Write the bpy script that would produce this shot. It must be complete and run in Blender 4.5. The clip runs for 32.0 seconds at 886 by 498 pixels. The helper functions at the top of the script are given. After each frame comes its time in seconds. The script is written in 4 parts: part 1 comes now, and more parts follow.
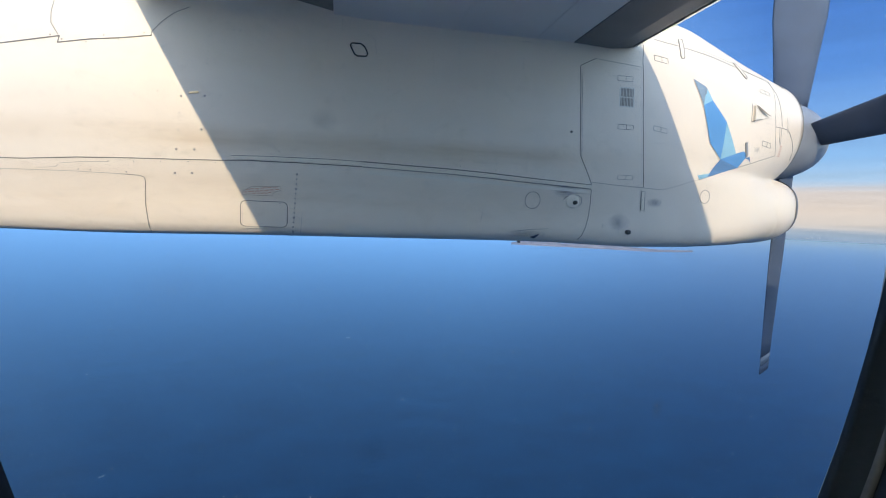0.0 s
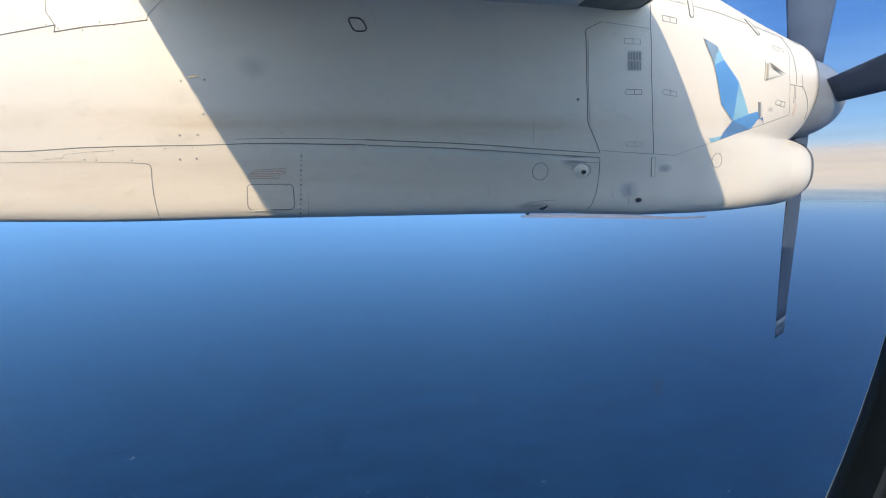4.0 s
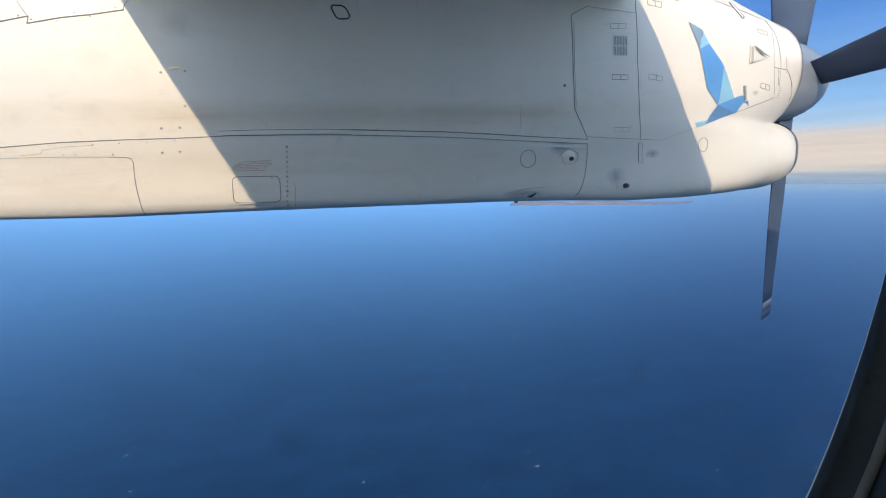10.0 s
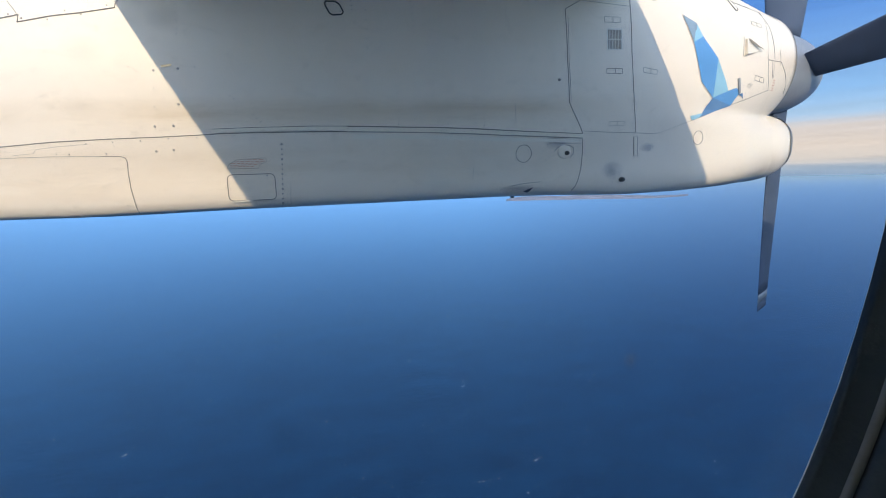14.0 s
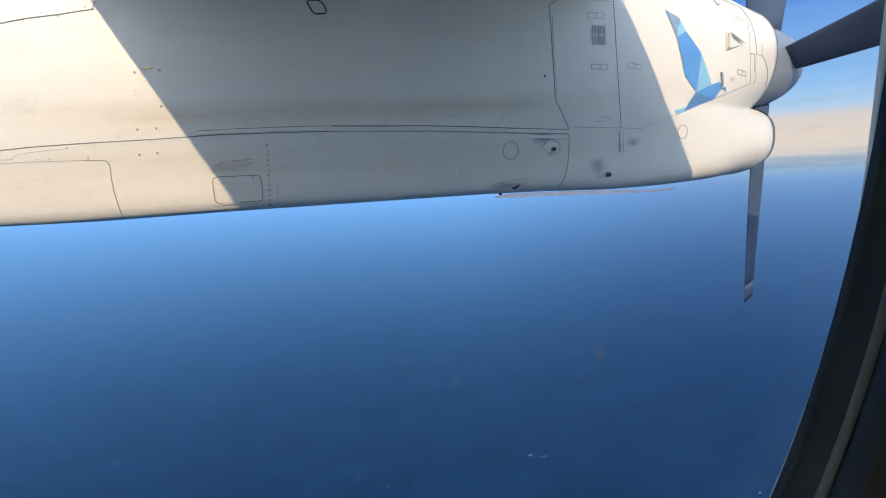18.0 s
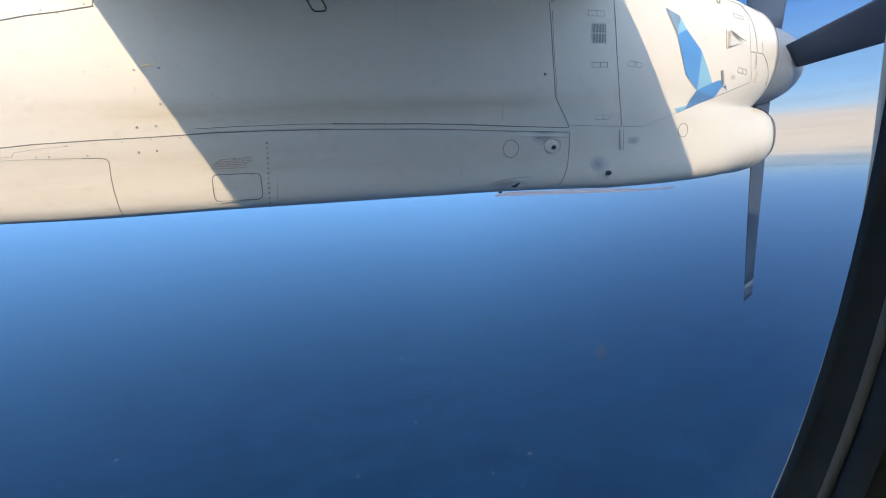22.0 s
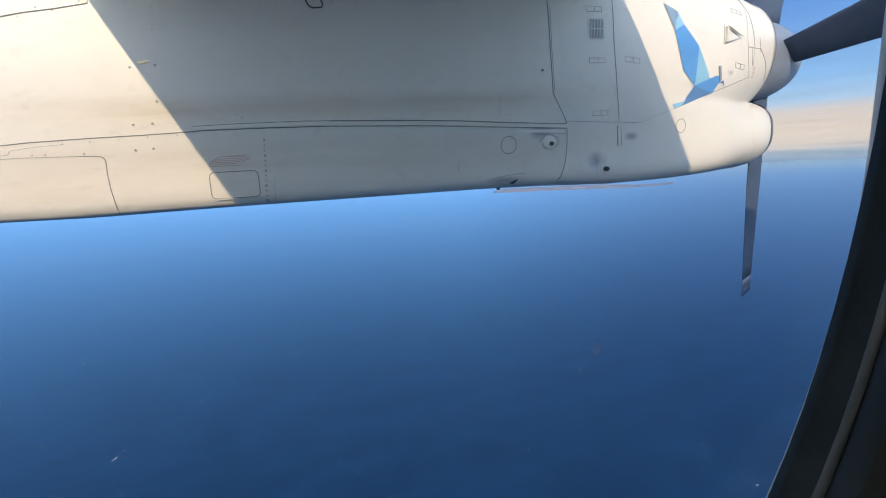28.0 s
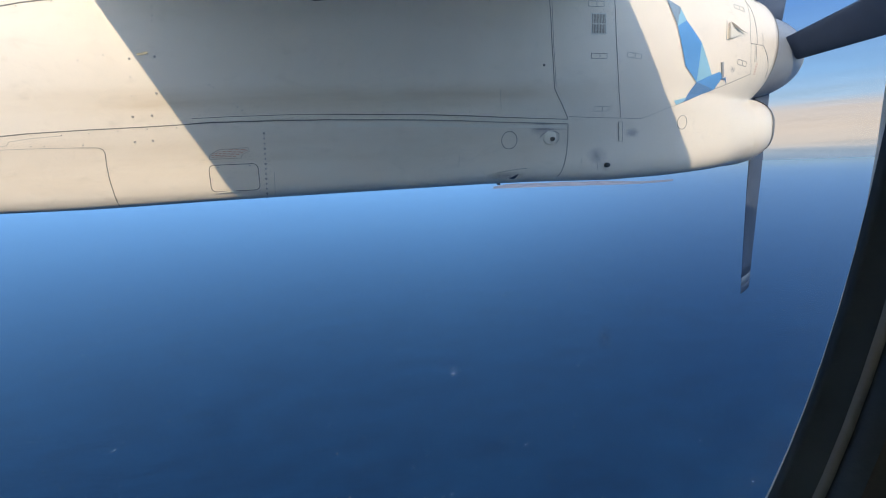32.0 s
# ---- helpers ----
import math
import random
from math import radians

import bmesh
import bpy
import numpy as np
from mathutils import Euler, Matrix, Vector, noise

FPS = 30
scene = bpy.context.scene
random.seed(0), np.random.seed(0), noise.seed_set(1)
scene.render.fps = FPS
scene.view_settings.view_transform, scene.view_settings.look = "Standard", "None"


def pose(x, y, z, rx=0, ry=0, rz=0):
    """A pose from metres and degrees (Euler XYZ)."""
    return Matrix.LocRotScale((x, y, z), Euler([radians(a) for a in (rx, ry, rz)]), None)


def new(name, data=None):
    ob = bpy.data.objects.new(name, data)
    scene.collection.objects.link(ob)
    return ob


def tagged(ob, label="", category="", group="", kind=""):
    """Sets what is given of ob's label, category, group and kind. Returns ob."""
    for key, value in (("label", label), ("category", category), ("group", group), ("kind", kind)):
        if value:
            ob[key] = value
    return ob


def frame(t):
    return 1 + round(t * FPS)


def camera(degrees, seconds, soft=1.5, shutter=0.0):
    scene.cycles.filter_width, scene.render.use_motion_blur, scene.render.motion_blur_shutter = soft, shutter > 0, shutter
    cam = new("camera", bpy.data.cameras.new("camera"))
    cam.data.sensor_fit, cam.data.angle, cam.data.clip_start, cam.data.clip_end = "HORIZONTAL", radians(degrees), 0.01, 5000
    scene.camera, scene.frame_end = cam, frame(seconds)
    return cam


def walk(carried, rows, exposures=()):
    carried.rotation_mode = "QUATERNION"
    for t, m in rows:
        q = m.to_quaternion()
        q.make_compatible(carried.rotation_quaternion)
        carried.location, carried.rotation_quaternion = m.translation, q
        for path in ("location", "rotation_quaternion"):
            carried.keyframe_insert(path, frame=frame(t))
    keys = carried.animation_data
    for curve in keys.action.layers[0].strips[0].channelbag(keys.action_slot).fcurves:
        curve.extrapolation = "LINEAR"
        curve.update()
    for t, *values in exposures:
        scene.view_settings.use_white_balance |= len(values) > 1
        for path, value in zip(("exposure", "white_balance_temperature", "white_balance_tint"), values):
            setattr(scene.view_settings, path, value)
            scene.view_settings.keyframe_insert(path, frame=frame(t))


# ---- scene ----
cam = camera(83.7, 32.0, soft=1.0)
EXPO = 1.74
# seconds, place, pitch + 90, lean, turn
PATH = [
    (0.0, 0.0035, 0.0113, -0.0029, 85.81, -2.15, -11.03),
    (0.5, 0.0073, 0.0148, -0.0029, 85.19, -1.15, -10.43),
    (1.0, 0.0101, 0.0137, -0.0018, 84.44, -0.48, -10.09),
    (1.5, 0.0120, 0.0158, -0.0025, 84.34, 0.10, -10.20),
    (2.0, 0.0115, 0.0152, -0.0028, 83.78, 0.42, -10.22),
    (2.5, 0.0124, 0.0168, -0.0037, 83.82, 0.60, -10.25),
    (3.0, 0.0122, 0.0158, -0.0033, 83.59, 0.45, -10.18),
    (3.5, 0.0128, 0.0187, -0.0043, 83.30, 0.22, -10.06),
    (5.5, 0.0131, 0.0225, -0.0065, 82.21, 0.69, -10.08),
    (6.0, 0.0117, 0.0221, -0.0065, 81.99, 0.35, -10.04),
    (6.5, 0.0118, 0.0238, -0.0068, 82.04, 0.07, -10.02),
    (7.0, 0.0136, 0.0238, -0.0067, 81.84, 0.76, -10.29),
    (7.5, 0.0146, 0.0241, -0.0069, 81.43, 1.31, -10.62),
    (8.0, 0.0156, 0.0251, -0.0075, 81.57, 1.43, -10.76),
    (8.5, 0.0161, 0.0253, -0.0078, 81.66, 1.54, -10.85),
    (9.0, 0.0168, 0.0247, -0.0075, 81.68, 1.63, -11.09),
    (9.5, 0.0179, 0.0265, -0.0082, 81.90, 1.22, -11.20),
    (10.0, 0.0185, 0.0268, -0.0079, 81.83, 1.32, -11.35),
    (10.5, 0.0180, 0.0250, -0.0075, 81.81, 1.58, -11.43),
    (11.0, 0.0188, 0.0259, -0.0079, 81.63, 1.75, -11.53),
    (11.5, 0.0189, 0.0259, -0.0080, 81.33, 1.75, -11.56),
    (12.0, 0.0189, 0.0258, -0.0083, 81.33, 1.76, -11.55),
    (12.5, 0.0188, 0.0263, -0.0084, 81.46, 1.41, -11.69),
    (13.0, 0.0184, 0.0273, -0.0084, 81.40, 1.13, -11.60),
    (13.5, 0.0187, 0.0263, -0.0084, 81.33, 1.61, -11.78),
    (14.0, 0.0192, 0.0261, -0.0085, 81.35, 1.92, -11.82),
    (14.5, 0.0200, 0.0262, -0.0087, 81.31, 2.16, -12.03),
    (16.5, 0.0222, 0.0276, -0.0094, 81.52, 2.34, -12.55),
    (17.0, 0.0234, 0.0270, -0.0091, 81.31, 2.85, -13.02),
    (17.5, 0.0240, 0.0269, -0.0092, 81.14, 3.03, -13.13),
    (18.0, 0.0236, 0.0269, -0.0093, 81.10, 2.94, -13.15),
    (18.5, 0.0230, 0.0263, -0.0089, 81.04, 2.93, -13.18),
    (19.0, 0.0229, 0.0262, -0.0093, 81.02, 2.94, -13.15),
    (19.5, 0.0228, 0.0279, -0.0100, 80.89, 2.72, -13.04),
    (20.0, 0.0224, 0.0292, -0.0102, 80.88, 2.32, -12.98),
    (20.5, 0.0212, 0.0283, -0.0094, 80.80, 2.24, -13.01),
    (21.0, 0.0216, 0.0278, -0.0094, 80.74, 2.50, -13.09),
    (21.5, 0.0231, 0.0279, -0.0097, 80.79, 2.74, -13.14),
    (22.0, 0.0242, 0.0286, -0.0101, 80.91, 2.89, -13.15),
    (22.5, 0.0240, 0.0277, -0.0098, 80.85, 2.89, -13.17),
    (23.0, 0.0235, 0.0276, -0.0094, 80.77, 2.51, -13.13),
    (23.5, 0.0229, 0.0281, -0.0091, 80.74, 2.15, -13.09),
    (24.0, 0.0241, 0.0280, -0.0095, 80.76, 2.62, -13.21),
    (24.5, 0.0245, 0.0282, -0.0098, 80.64, 2.89, -13.27),
    (25.0, 0.0250, 0.0292, -0.0105, 80.63, 2.98, -13.29),
    (25.5, 0.0240, 0.0275, -0.0098, 80.58, 3.02, -13.30),
    (27.5, 0.0245, 0.0278, -0.0099, 80.56, 3.02, -13.40),
    (28.0, 0.0252, 0.0293, -0.0106, 80.53, 3.12, -13.38),
    (28.5, 0.0249, 0.0282, -0.0103, 80.52, 3.13, -13.42),
    (29.0, 0.0260, 0.0300, -0.0108, 80.32, 3.02, -13.42),
    (29.5, 0.0252, 0.0283, -0.0105, 80.07, 2.72, -13.28),
    (30.0, 0.0267, 0.0308, -0.0114, 80.04, 3.03, -13.39),
    (30.5, 0.0259, 0.0290, -0.0115, 79.93, 3.09, -13.49),
    (31.0, 0.0260, 0.0310, -0.0121, 79.94, 3.09, -13.47),
    (31.5, 0.0246, 0.0283, -0.0114, 80.01, 3.01, -13.47),
    (32.0, 0.0248, 0.0313, -0.0123, 79.97, 2.65, -13.36),
]
walk(cam, [(t, pose(*p)) for t, *p in PATH], [(0.0, EXPO + 0.02, 8000, 10), (25.0, EXPO + 0.03, 8000, 10), (28.0, EXPO - 0.01, 8000, 10), (30.0, EXPO - 0.08, 8100, 10), (32.0, EXPO - 0.10, 8100, 10)])

# ---- light ----
SUN = Vector((0.53, 2.3, -1.0)).normalized()      # the way the sunlight goes
sun = new("sun", bpy.data.lights.new("sun", "SUN"))
sun.data.energy, sun.data.angle, sun.data.color = 0.79, radians(0.5), (1.0, 0.925, 0.79)
sun.matrix_basis = Matrix.Translation((-20, -30, 40)) @ SUN.to_track_quat("-Z", "Y").to_matrix().to_4x4()
world = bpy.data.worlds.new("sky")
scene.world = world
world.use_nodes = True
wn = world.node_tree.nodes
sky = wn.new("ShaderNodeTexSky")
sky.sky_type, sky.sun_disc = "NISHITA", False
sky.sun_elevation = math.asin(-SUN.z)
sky.sun_rotation = math.atan2(-SUN.x, -SUN.y)
sky.altitude, sky.dust_density, sky.ozone_density = 2000, 1.0, 2.0
wn["Background"].inputs["Strength"].default_value = 0.15
world.node_tree.links.new(sky.outputs[0], wn["Background"].inputs["Color"])


# ---- materials ----
def material(name, color, rough=0.5, metal=0.0, vary=0.0, scale=3.0, bump=0.0, bump_scale=60.0, stain=None, stain_scale=1.0, stain_amount=0.0, squash=(1, 1, 1), spec=0.5):
    """Paint or plastic with large and small variation and a fine relief."""
    m = bpy.data.materials.new(name)
    m.use_nodes = True
    n, l = m.node_tree.nodes, m.node_tree.links
    b = n["Principled BSDF"]
    b.inputs["Roughness"].default_value, b.inputs["Metallic"].default_value = rough, metal
    b.inputs["Specular IOR Level"].default_value = spec
    b.inputs["Base Color"].default_value = (*color, 1)
    tex = n.new("ShaderNodeTexCoord")
    mp = n.new("ShaderNodeMapping")
    mp.inputs["Scale"].default_value = squash
    l.new(tex.outputs["Object"], mp.inputs["Vector"])
    out = None
    if vary:
        a = n.new("ShaderNodeTexNoise")
        a.inputs["Scale"].default_value, a.inputs["Detail"].default_value = scale, 6
        l.new(mp.outputs[0], a.inputs["Vector"])
        r = n.new("ShaderNodeMapRange")
        r.inputs["From Min"].default_value, r.inputs["From Max"].default_value = 0.3, 0.7
        r.inputs["To Min"].default_value, r.inputs["To Max"].default_value = 1 - vary, 1 + vary
        l.new(a.outputs["Fac"], r.inputs["Value"])
        x = n.new("ShaderNodeVectorMath")
        x.operation = "SCALE"
        x.inputs[0].default_value = color
        l.new(r.outputs[0], x.inputs["Scale"])
        out = x.outputs[0]
        l.new(out, b.inputs["Base Color"])
        rr = n.new("ShaderNodeMapRange")
        rr.inputs["To Min"].default_value, rr.inputs["To Max"].default_value = max(0.02, rough - 0.1), min(1, rough + 0.1)
        l.new(a.outputs["Fac"], rr.inputs["Value"])
        l.new(rr.outputs[0], b.inputs["Roughness"])
    if stain:
        a = n.new("ShaderNodeTexNoise")
        a.inputs["Scale"].default_value, a.inputs["Detail"].default_value, a.inputs["Roughness"].default_value = stain_scale, 8, 0.65
        l.new(mp.outputs[0], a.inputs["Vector"])
        r = n.new("ShaderNodeMapRange")
        r.inputs["From Min"].default_value, r.inputs["From Max"].default_value = 0.48, 0.75
        r.inputs["To Max"].default_value = stain_amount
        l.new(a.outputs["Fac"], r.inputs["Value"])
        x = n.new("ShaderNodeMix")
        x.data_type = "RGBA"
        l.new(r.outputs[0], x.inputs["Factor"])
        if out:
            l.new(out, x.inputs["A"])
        else:
            x.inputs["A"].default_value = (*color, 1)
        x.inputs["B"].default_value = (*stain, 1)
        l.new(x.outputs["Result"], b.inputs["Base Color"])
    if bump:
        a = n.new("ShaderNodeTexNoise")
        a.inputs["Scale"].default_value, a.inputs["Detail"].default_value = bump_scale, 3
        l.new(tex.outputs["Object"], a.inputs["Vector"])
        u = n.new("ShaderNodeBump")
        u.inputs["Strength"].default_value, u.inputs["Distance"].default_value = bump, 0.01
        l.new(a.outputs["Fac"], u.inputs["Height"])
        l.new(u.outputs[0], b.inputs["Normal"])
    return m


WHITE = material("white_paint", (0.83, 0.76, 0.645), 0.38, vary=0.04, scale=2.0, bump=0.02, bump_scale=5, stain=(0.50, 0.43, 0.32), stain_scale=1.4, stain_amount=0.25, squash=(0.35, 1, 1.6))
WING_PAINT = material("wing_grey_paint", (0.72, 0.71, 0.69), 0.45, vary=0.05, scale=2.0, bump=0.02, bump_scale=5)
BOOT = material("black_rubber_boot", (0.12, 0.122, 0.128), 0.5, vary=0.25, scale=5.0, bump=0.05, bump_scale=40)
METAL = material("bare_metal", (0.72, 0.71, 0.69), 0.28, metal=1.0, vary=0.08, scale=12.0)
GAP = material("dark_gap", (0.20, 0.19, 0.178), 0.8, vary=0.2, scale=20)
FAINT = material("filled_seam", (0.36, 0.34, 0.31), 0.6, vary=0.1, scale=20)
RIVET = material("rivet_grey", (0.34, 0.32, 0.30), 0.5, vary=0.1, scale=30)
SPINNER = material("spinner_grey_paint", (0.23, 0.265, 0.32), 0.35, vary=0.08, scale=6.0, stain=(0.3, 0.3, 0.3), stain_scale=3, stain_amount=0.3)
BLADE = material("blade_grey", (0.065, 0.092, 0.145), 0.65, spec=0.15, vary=0.15, scale=6.0, bump=0.02)
TIPWHITE = material("tip_white", (0.17, 0.19, 0.23), 0.5, vary=0.06)
BLUE = material("decal_blue", (0.085, 0.31, 0.64), 0.35, vary=0.05, scale=8)
LIGHTBLUE = material("decal_light_blue", (0.25, 0.52, 0.68), 0.35, vary=0.05, scale=8)
DEEPBLUE = material("decal_deep_blue", (0.10, 0.24, 0.46), 0.35, vary=0.05, scale=8)
GREYBLUE = material("decal_grey_blue", (0.22, 0.32, 0.42), 0.35, vary=0.05, scale=8)
RED = material("placard_red", (0.58, 0.30, 0.22), 0.5, vary=0.1)
RUBBER = material("window_seal_rubber", (0.062, 0.078, 0.098), 0.7, vary=0.2, scale=30, bump=0.1, bump_scale=200, spec=0.3)
TRIM = material("window_trim_plastic", (0.20, 0.21, 0.235), 0.5, vary=0.05, scale=30, bump=0.05, bump_scale=400)
# cream colour stands for light caught on the outer pane's edge
LIT_RIM = material("lit_pane_rim", (0.75, 0.72, 0.66), 0.4, vary=0.05, scale=30)
CABIN = material("cabin_wall_panel", (0.42, 0.41, 0.40), 0.7, vary=0.04, scale=8, bump=0.05, bump_scale=300)
REVEAL = material("window_reveal_plastic", (0.055, 0.058, 0.066), 0.6, vary=0.05, scale=8, bump=0.05, bump_scale=300)


def cowl_paint():
    """White paint with warm oil streaks that run aft, faint frame lines and fine dirt."""
    m = material("cowl_white_paint", (0.835, 0.75, 0.65), 0.38, vary=0.035, scale=2.0, bump=0.03, bump_scale=4, squash=(0.35, 1, 1.6))
    n, l = m.node_tree.nodes, m.node_tree.links
    b = n["Principled BSDF"]
    base = b.inputs["Base Color"].links[0].from_socket
    tex = n.new("ShaderNodeTexCoord")
    sep = n.new("ShaderNodeSeparateXYZ")
    l.new(tex.outputs["Object"], sep.inputs[0])

    def grain(scale, squash, lo, hi, top):
        mp, a, r = n.new("ShaderNodeMapping"), n.new("ShaderNodeTexNoise"), n.new("ShaderNodeMapRange")
        mp.inputs["Scale"].default_value = squash
        a.inputs["Scale"].default_value, a.inputs["Detail"].default_value, a.inputs["Roughness"].default_value = scale, 7, 0.62
        r.inputs["From Min"].default_value, r.inputs["From Max"].default_value, r.inputs["To Max"].default_value = lo, hi, top
        l.new(tex.outputs["Object"], mp.inputs["Vector"])
        l.new(mp.outputs[0], a.inputs["Vector"])
        l.new(a.outputs["Fac"], r.inputs["Value"])
        return r.outputs[0]

    def maths(op, a, c):
        x = n.new("ShaderNodeMath")
        x.operation = op
        for i, v in enumerate((a, c)):
            if isinstance(v, float):
                x.inputs[i].default_value = v
            else:
                l.new(v, x.inputs[i])
        return x.outputs[0]

    def layer(under, amount, color):
        x = n.new("ShaderNodeMix")
        x.data_type = "RGBA"
        l.new(amount, x.inputs["Factor"])
        l.new(under, x.inputs["A"])
        x.inputs["B"].default_value = (*color, 1)
        return x.outputs["Result"]

    # oil blown aft: one band over the long seam, weaker ones above and below
    total = None
    for z, half, k in ((-0.09, 0.10, 1.0), (-0.38, 0.22, 0.85), (0.32, 0.30, 0.25)):
        d = maths("ABSOLUTE", maths("ADD", sep.outputs["Z"], -z), 0.0)
        r = n.new("ShaderNodeMapRange")
        r.interpolation_type = "SMOOTHSTEP"
        r.inputs["From Min"].default_value, r.inputs["From Max"].default_value = half, 0.0
        r.inputs["To Max"].default_value = k
        l.new(d, r.inputs["Value"])
        total = r.outputs[0] if total is None else maths("MAXIMUM", total, r.outputs[0])
    streaks = grain(1.0, (0.35, 1.0, 6.0), 0.25, 0.78, 0.85)
    clouds = grain(1.1, (0.5, 1.0, 1.6), 0.30, 0.56, 1.0)
    fore = n.new("ShaderNodeMapRange")
    fore.inputs["From Min"].default_value, fore.inputs["From Max"].default_value = 1.3, 0.6
    l.new(sep.outputs["X"], fore.inputs["Value"])
    total = maths("MULTIPLY", total, fore.outputs[0])
    oil = maths("MULTIPLY", maths("MULTIPLY", total, streaks), maths("MULTIPLY", clouds, 1.0))
    out = layer(base, oil, (0.50, 0.36, 0.21))
    out = layer(out, grain(1.0, (5.0, 1.0, 0.5), 0.52, 0.74, 0.14), (0.52, 0.50, 0.46))
    out = layer(out, grain(26.0, (0.6, 1.0, 1.0), 0.56, 0.76, 0.34), (0.50, 0.44, 0.35))
    l.new(out, b.inputs["Base Color"])
    return m


COWL = cowl_paint()


# ---- building ----
def part(name, bm, mat, parent=None, label="", smooth=False):
    """Links a bmesh as one mesh object, under a thing or a part."""
    me = bpy.data.meshes.new(name)
    if smooth:
        for f in bm.faces:
            f.smooth = True
    bm.to_mesh(me)
    bm.free()
    if mat:
        me.materials.append(mat)
    ob = new(name, me)
    ob.parent = parent
    if label:
        tagged(ob, label)
    return ob


def thing(name, label, category, at=(0, 0, 0), group="", kind=""):
    ob = new(name)
    ob.location = at
    ob.empty_display_size = 0.1
    return tagged(ob, label, category, group, kind)


def loft(rings, closed=True, caps=False):
    """A skin over rings of equally many points."""
    bm = bmesh.new()
    vs = [[bm.verts.new(p) for p in ring] for ring in rings]
    n = len(rings[0])
    for a, b in zip(vs, vs[1:]):
        for i in range(n if closed else n - 1):
            j = (i + 1) % n
            bm.faces.new((a[i], a[j], b[j], b[i]))
    if caps:
        bm.faces.new(vs[0][::-1])
        bm.faces.new(vs[-1])
    bmesh.ops.recalc_face_normals(bm, faces=bm.faces)
    return bm


def box(bm, lo, hi):
    c = [(a + b) / 2 for a, b in zip(lo, hi)]
    d = [b - a for a, b in zip(lo, hi)]
    bmesh.ops.create_cube(bm, size=1, matrix=Matrix.Translation(c) @ Matrix.Diagonal((*d, 1)))
    return bm

YC = 3.148            # nacelle centre line
ZS = 0.33             # middle of the sections
# stations: x, top, widest, bottom, half width, exponent of the upper lobe; middle, half height, half width of the lower lobe
STATIONS = np.array([
    (-4.6, 1.20, 0.62, 0.22, 0.30, 2.3, 0.34, 0.16, 0.22),
    (-3.4, 1.30, 0.58, -0.02, 0.46, 2.6, 0.15, 0.24, 0.38),
    (-2.3, 1.38, 0.56, -0.13, 0.52, 2.6, 0.09, 0.24, 0.46),
    (-1.2, 1.42, 0.55, -0.165, 0.53, 2.7, 0.085, 0.25, 0.49),
    (-0.5, 1.42, 0.55, -0.157, 0.53, 2.7, 0.085, 0.240, 0.49),
    (1.0, 1.42, 0.55, -0.150, 0.53, 2.7, 0.085, 0.233, 0.49),
    (1.7, 1.36, 0.56, -0.14, 0.53, 2.65, 0.085, 0.255, 0.49),
    (2.1, 1.248, 0.58, -0.08, 0.51, 2.7, 0.085, 0.25, 0.495),
    (2.5, 1.096, 0.61, 0.04, 0.46, 2.35, 0.088, 0.24, 0.445),
    (2.78, 1.015, 0.63, 0.19, 0.40, 2.1, 0.095, 0.235, 0.37),
    (2.94, 0.972, 0.64, 0.285, 0.35, 2.0, 0.105, 0.20, 0.29)])


def section(x):
    return [float(np.interp(x, STATIONS[:, 0], STATIONS[:, k])) for k in range(1, 9)]


def reach(x, dy, dz):
    """How far the skin lies from the middle of the section at x, along unit directions."""
    top, wide, bottom, half, n, mid, high, low_half = section(x)
    def leave(c, up, down, w, n):
        lo, hi = np.zeros_like(dy), np.full_like(dy, 2.0)
        for _ in range(32):
            m = (lo + hi) / 2
            z = ZS + m * dz - c
            inside = np.abs(m * dy / w) ** n + np.abs(z / np.where(z > 0, up, down)) ** n < 1
            lo, hi = np.where(inside, m, lo), np.where(inside, hi, m)
        return lo
    a = leave(wide, top - wide, wide - bottom, half, n)
    b = leave(mid, high, high, low_half, float(np.interp(x, (1.6, 2.7), (11.0, 2.8))))
    k = 0.07
    h = np.maximum(k - np.abs(a - b), 0) / k
    return np.maximum(a, b) + h * h * k / 4


NEAR = np.linspace(math.pi / 2, 3 * math.pi / 2, 361)
TABLE = {}


def skin(x, z):
    """The y of the skin on the side of the cabin."""
    k = round(x * 200)
    if k not in TABLE:
        r = reach(k / 200, np.cos(NEAR), np.sin(NEAR))
        TABLE[k] = (ZS + r * np.sin(NEAR))[::-1], (r * np.cos(NEAR))[::-1]
    return YC + float(np.interp(z, *TABLE[k]))


def steep(x, z):
    """How much longer a step off the skin is when taken along y."""
    d = (skin(x, z + 0.004) - skin(x, z - 0.004)) / 0.008
    return min(6.0, math.sqrt(1 + d * d))


def ribbon(pts, width, depth=0.003, lift=0.0015, step=0.02):
    """A narrow raised band along a line of (x, z) on the near skin."""
    line = []
    for (x0, z0), (x1, z1) in zip(pts, pts[1:]):
        k = max(1, int(math.hypot(x1 - x0, z1 - z0) / step))
        line += [(x0 + (x1 - x0) * i / k, z0 + (z1 - z0) * i / k) for i in range(k)]
    line.append(pts[-1])
    rings = []
    for i, (x, z) in enumerate(line):
        a, b = line[max(0, i - 1)], line[min(len(line) - 1, i + 1)]
        t = Vector((b[0] - a[0], b[1] - a[1])).normalized()
        nx, nz = -t.y * width / 2, t.x * width / 2
        p, q = (x + nx, z + nz), (x - nx, z - nz)
        yp, yq = skin(*p), skin(*q)
        up = lift * steep(x, z)
        rings.append([(p[0], yp + depth, p[1]), (p[0], yp - up, p[1]), (q[0], yq - up, q[1]), (q[0], yq + depth, q[1])])
    return loft(rings, True, True)


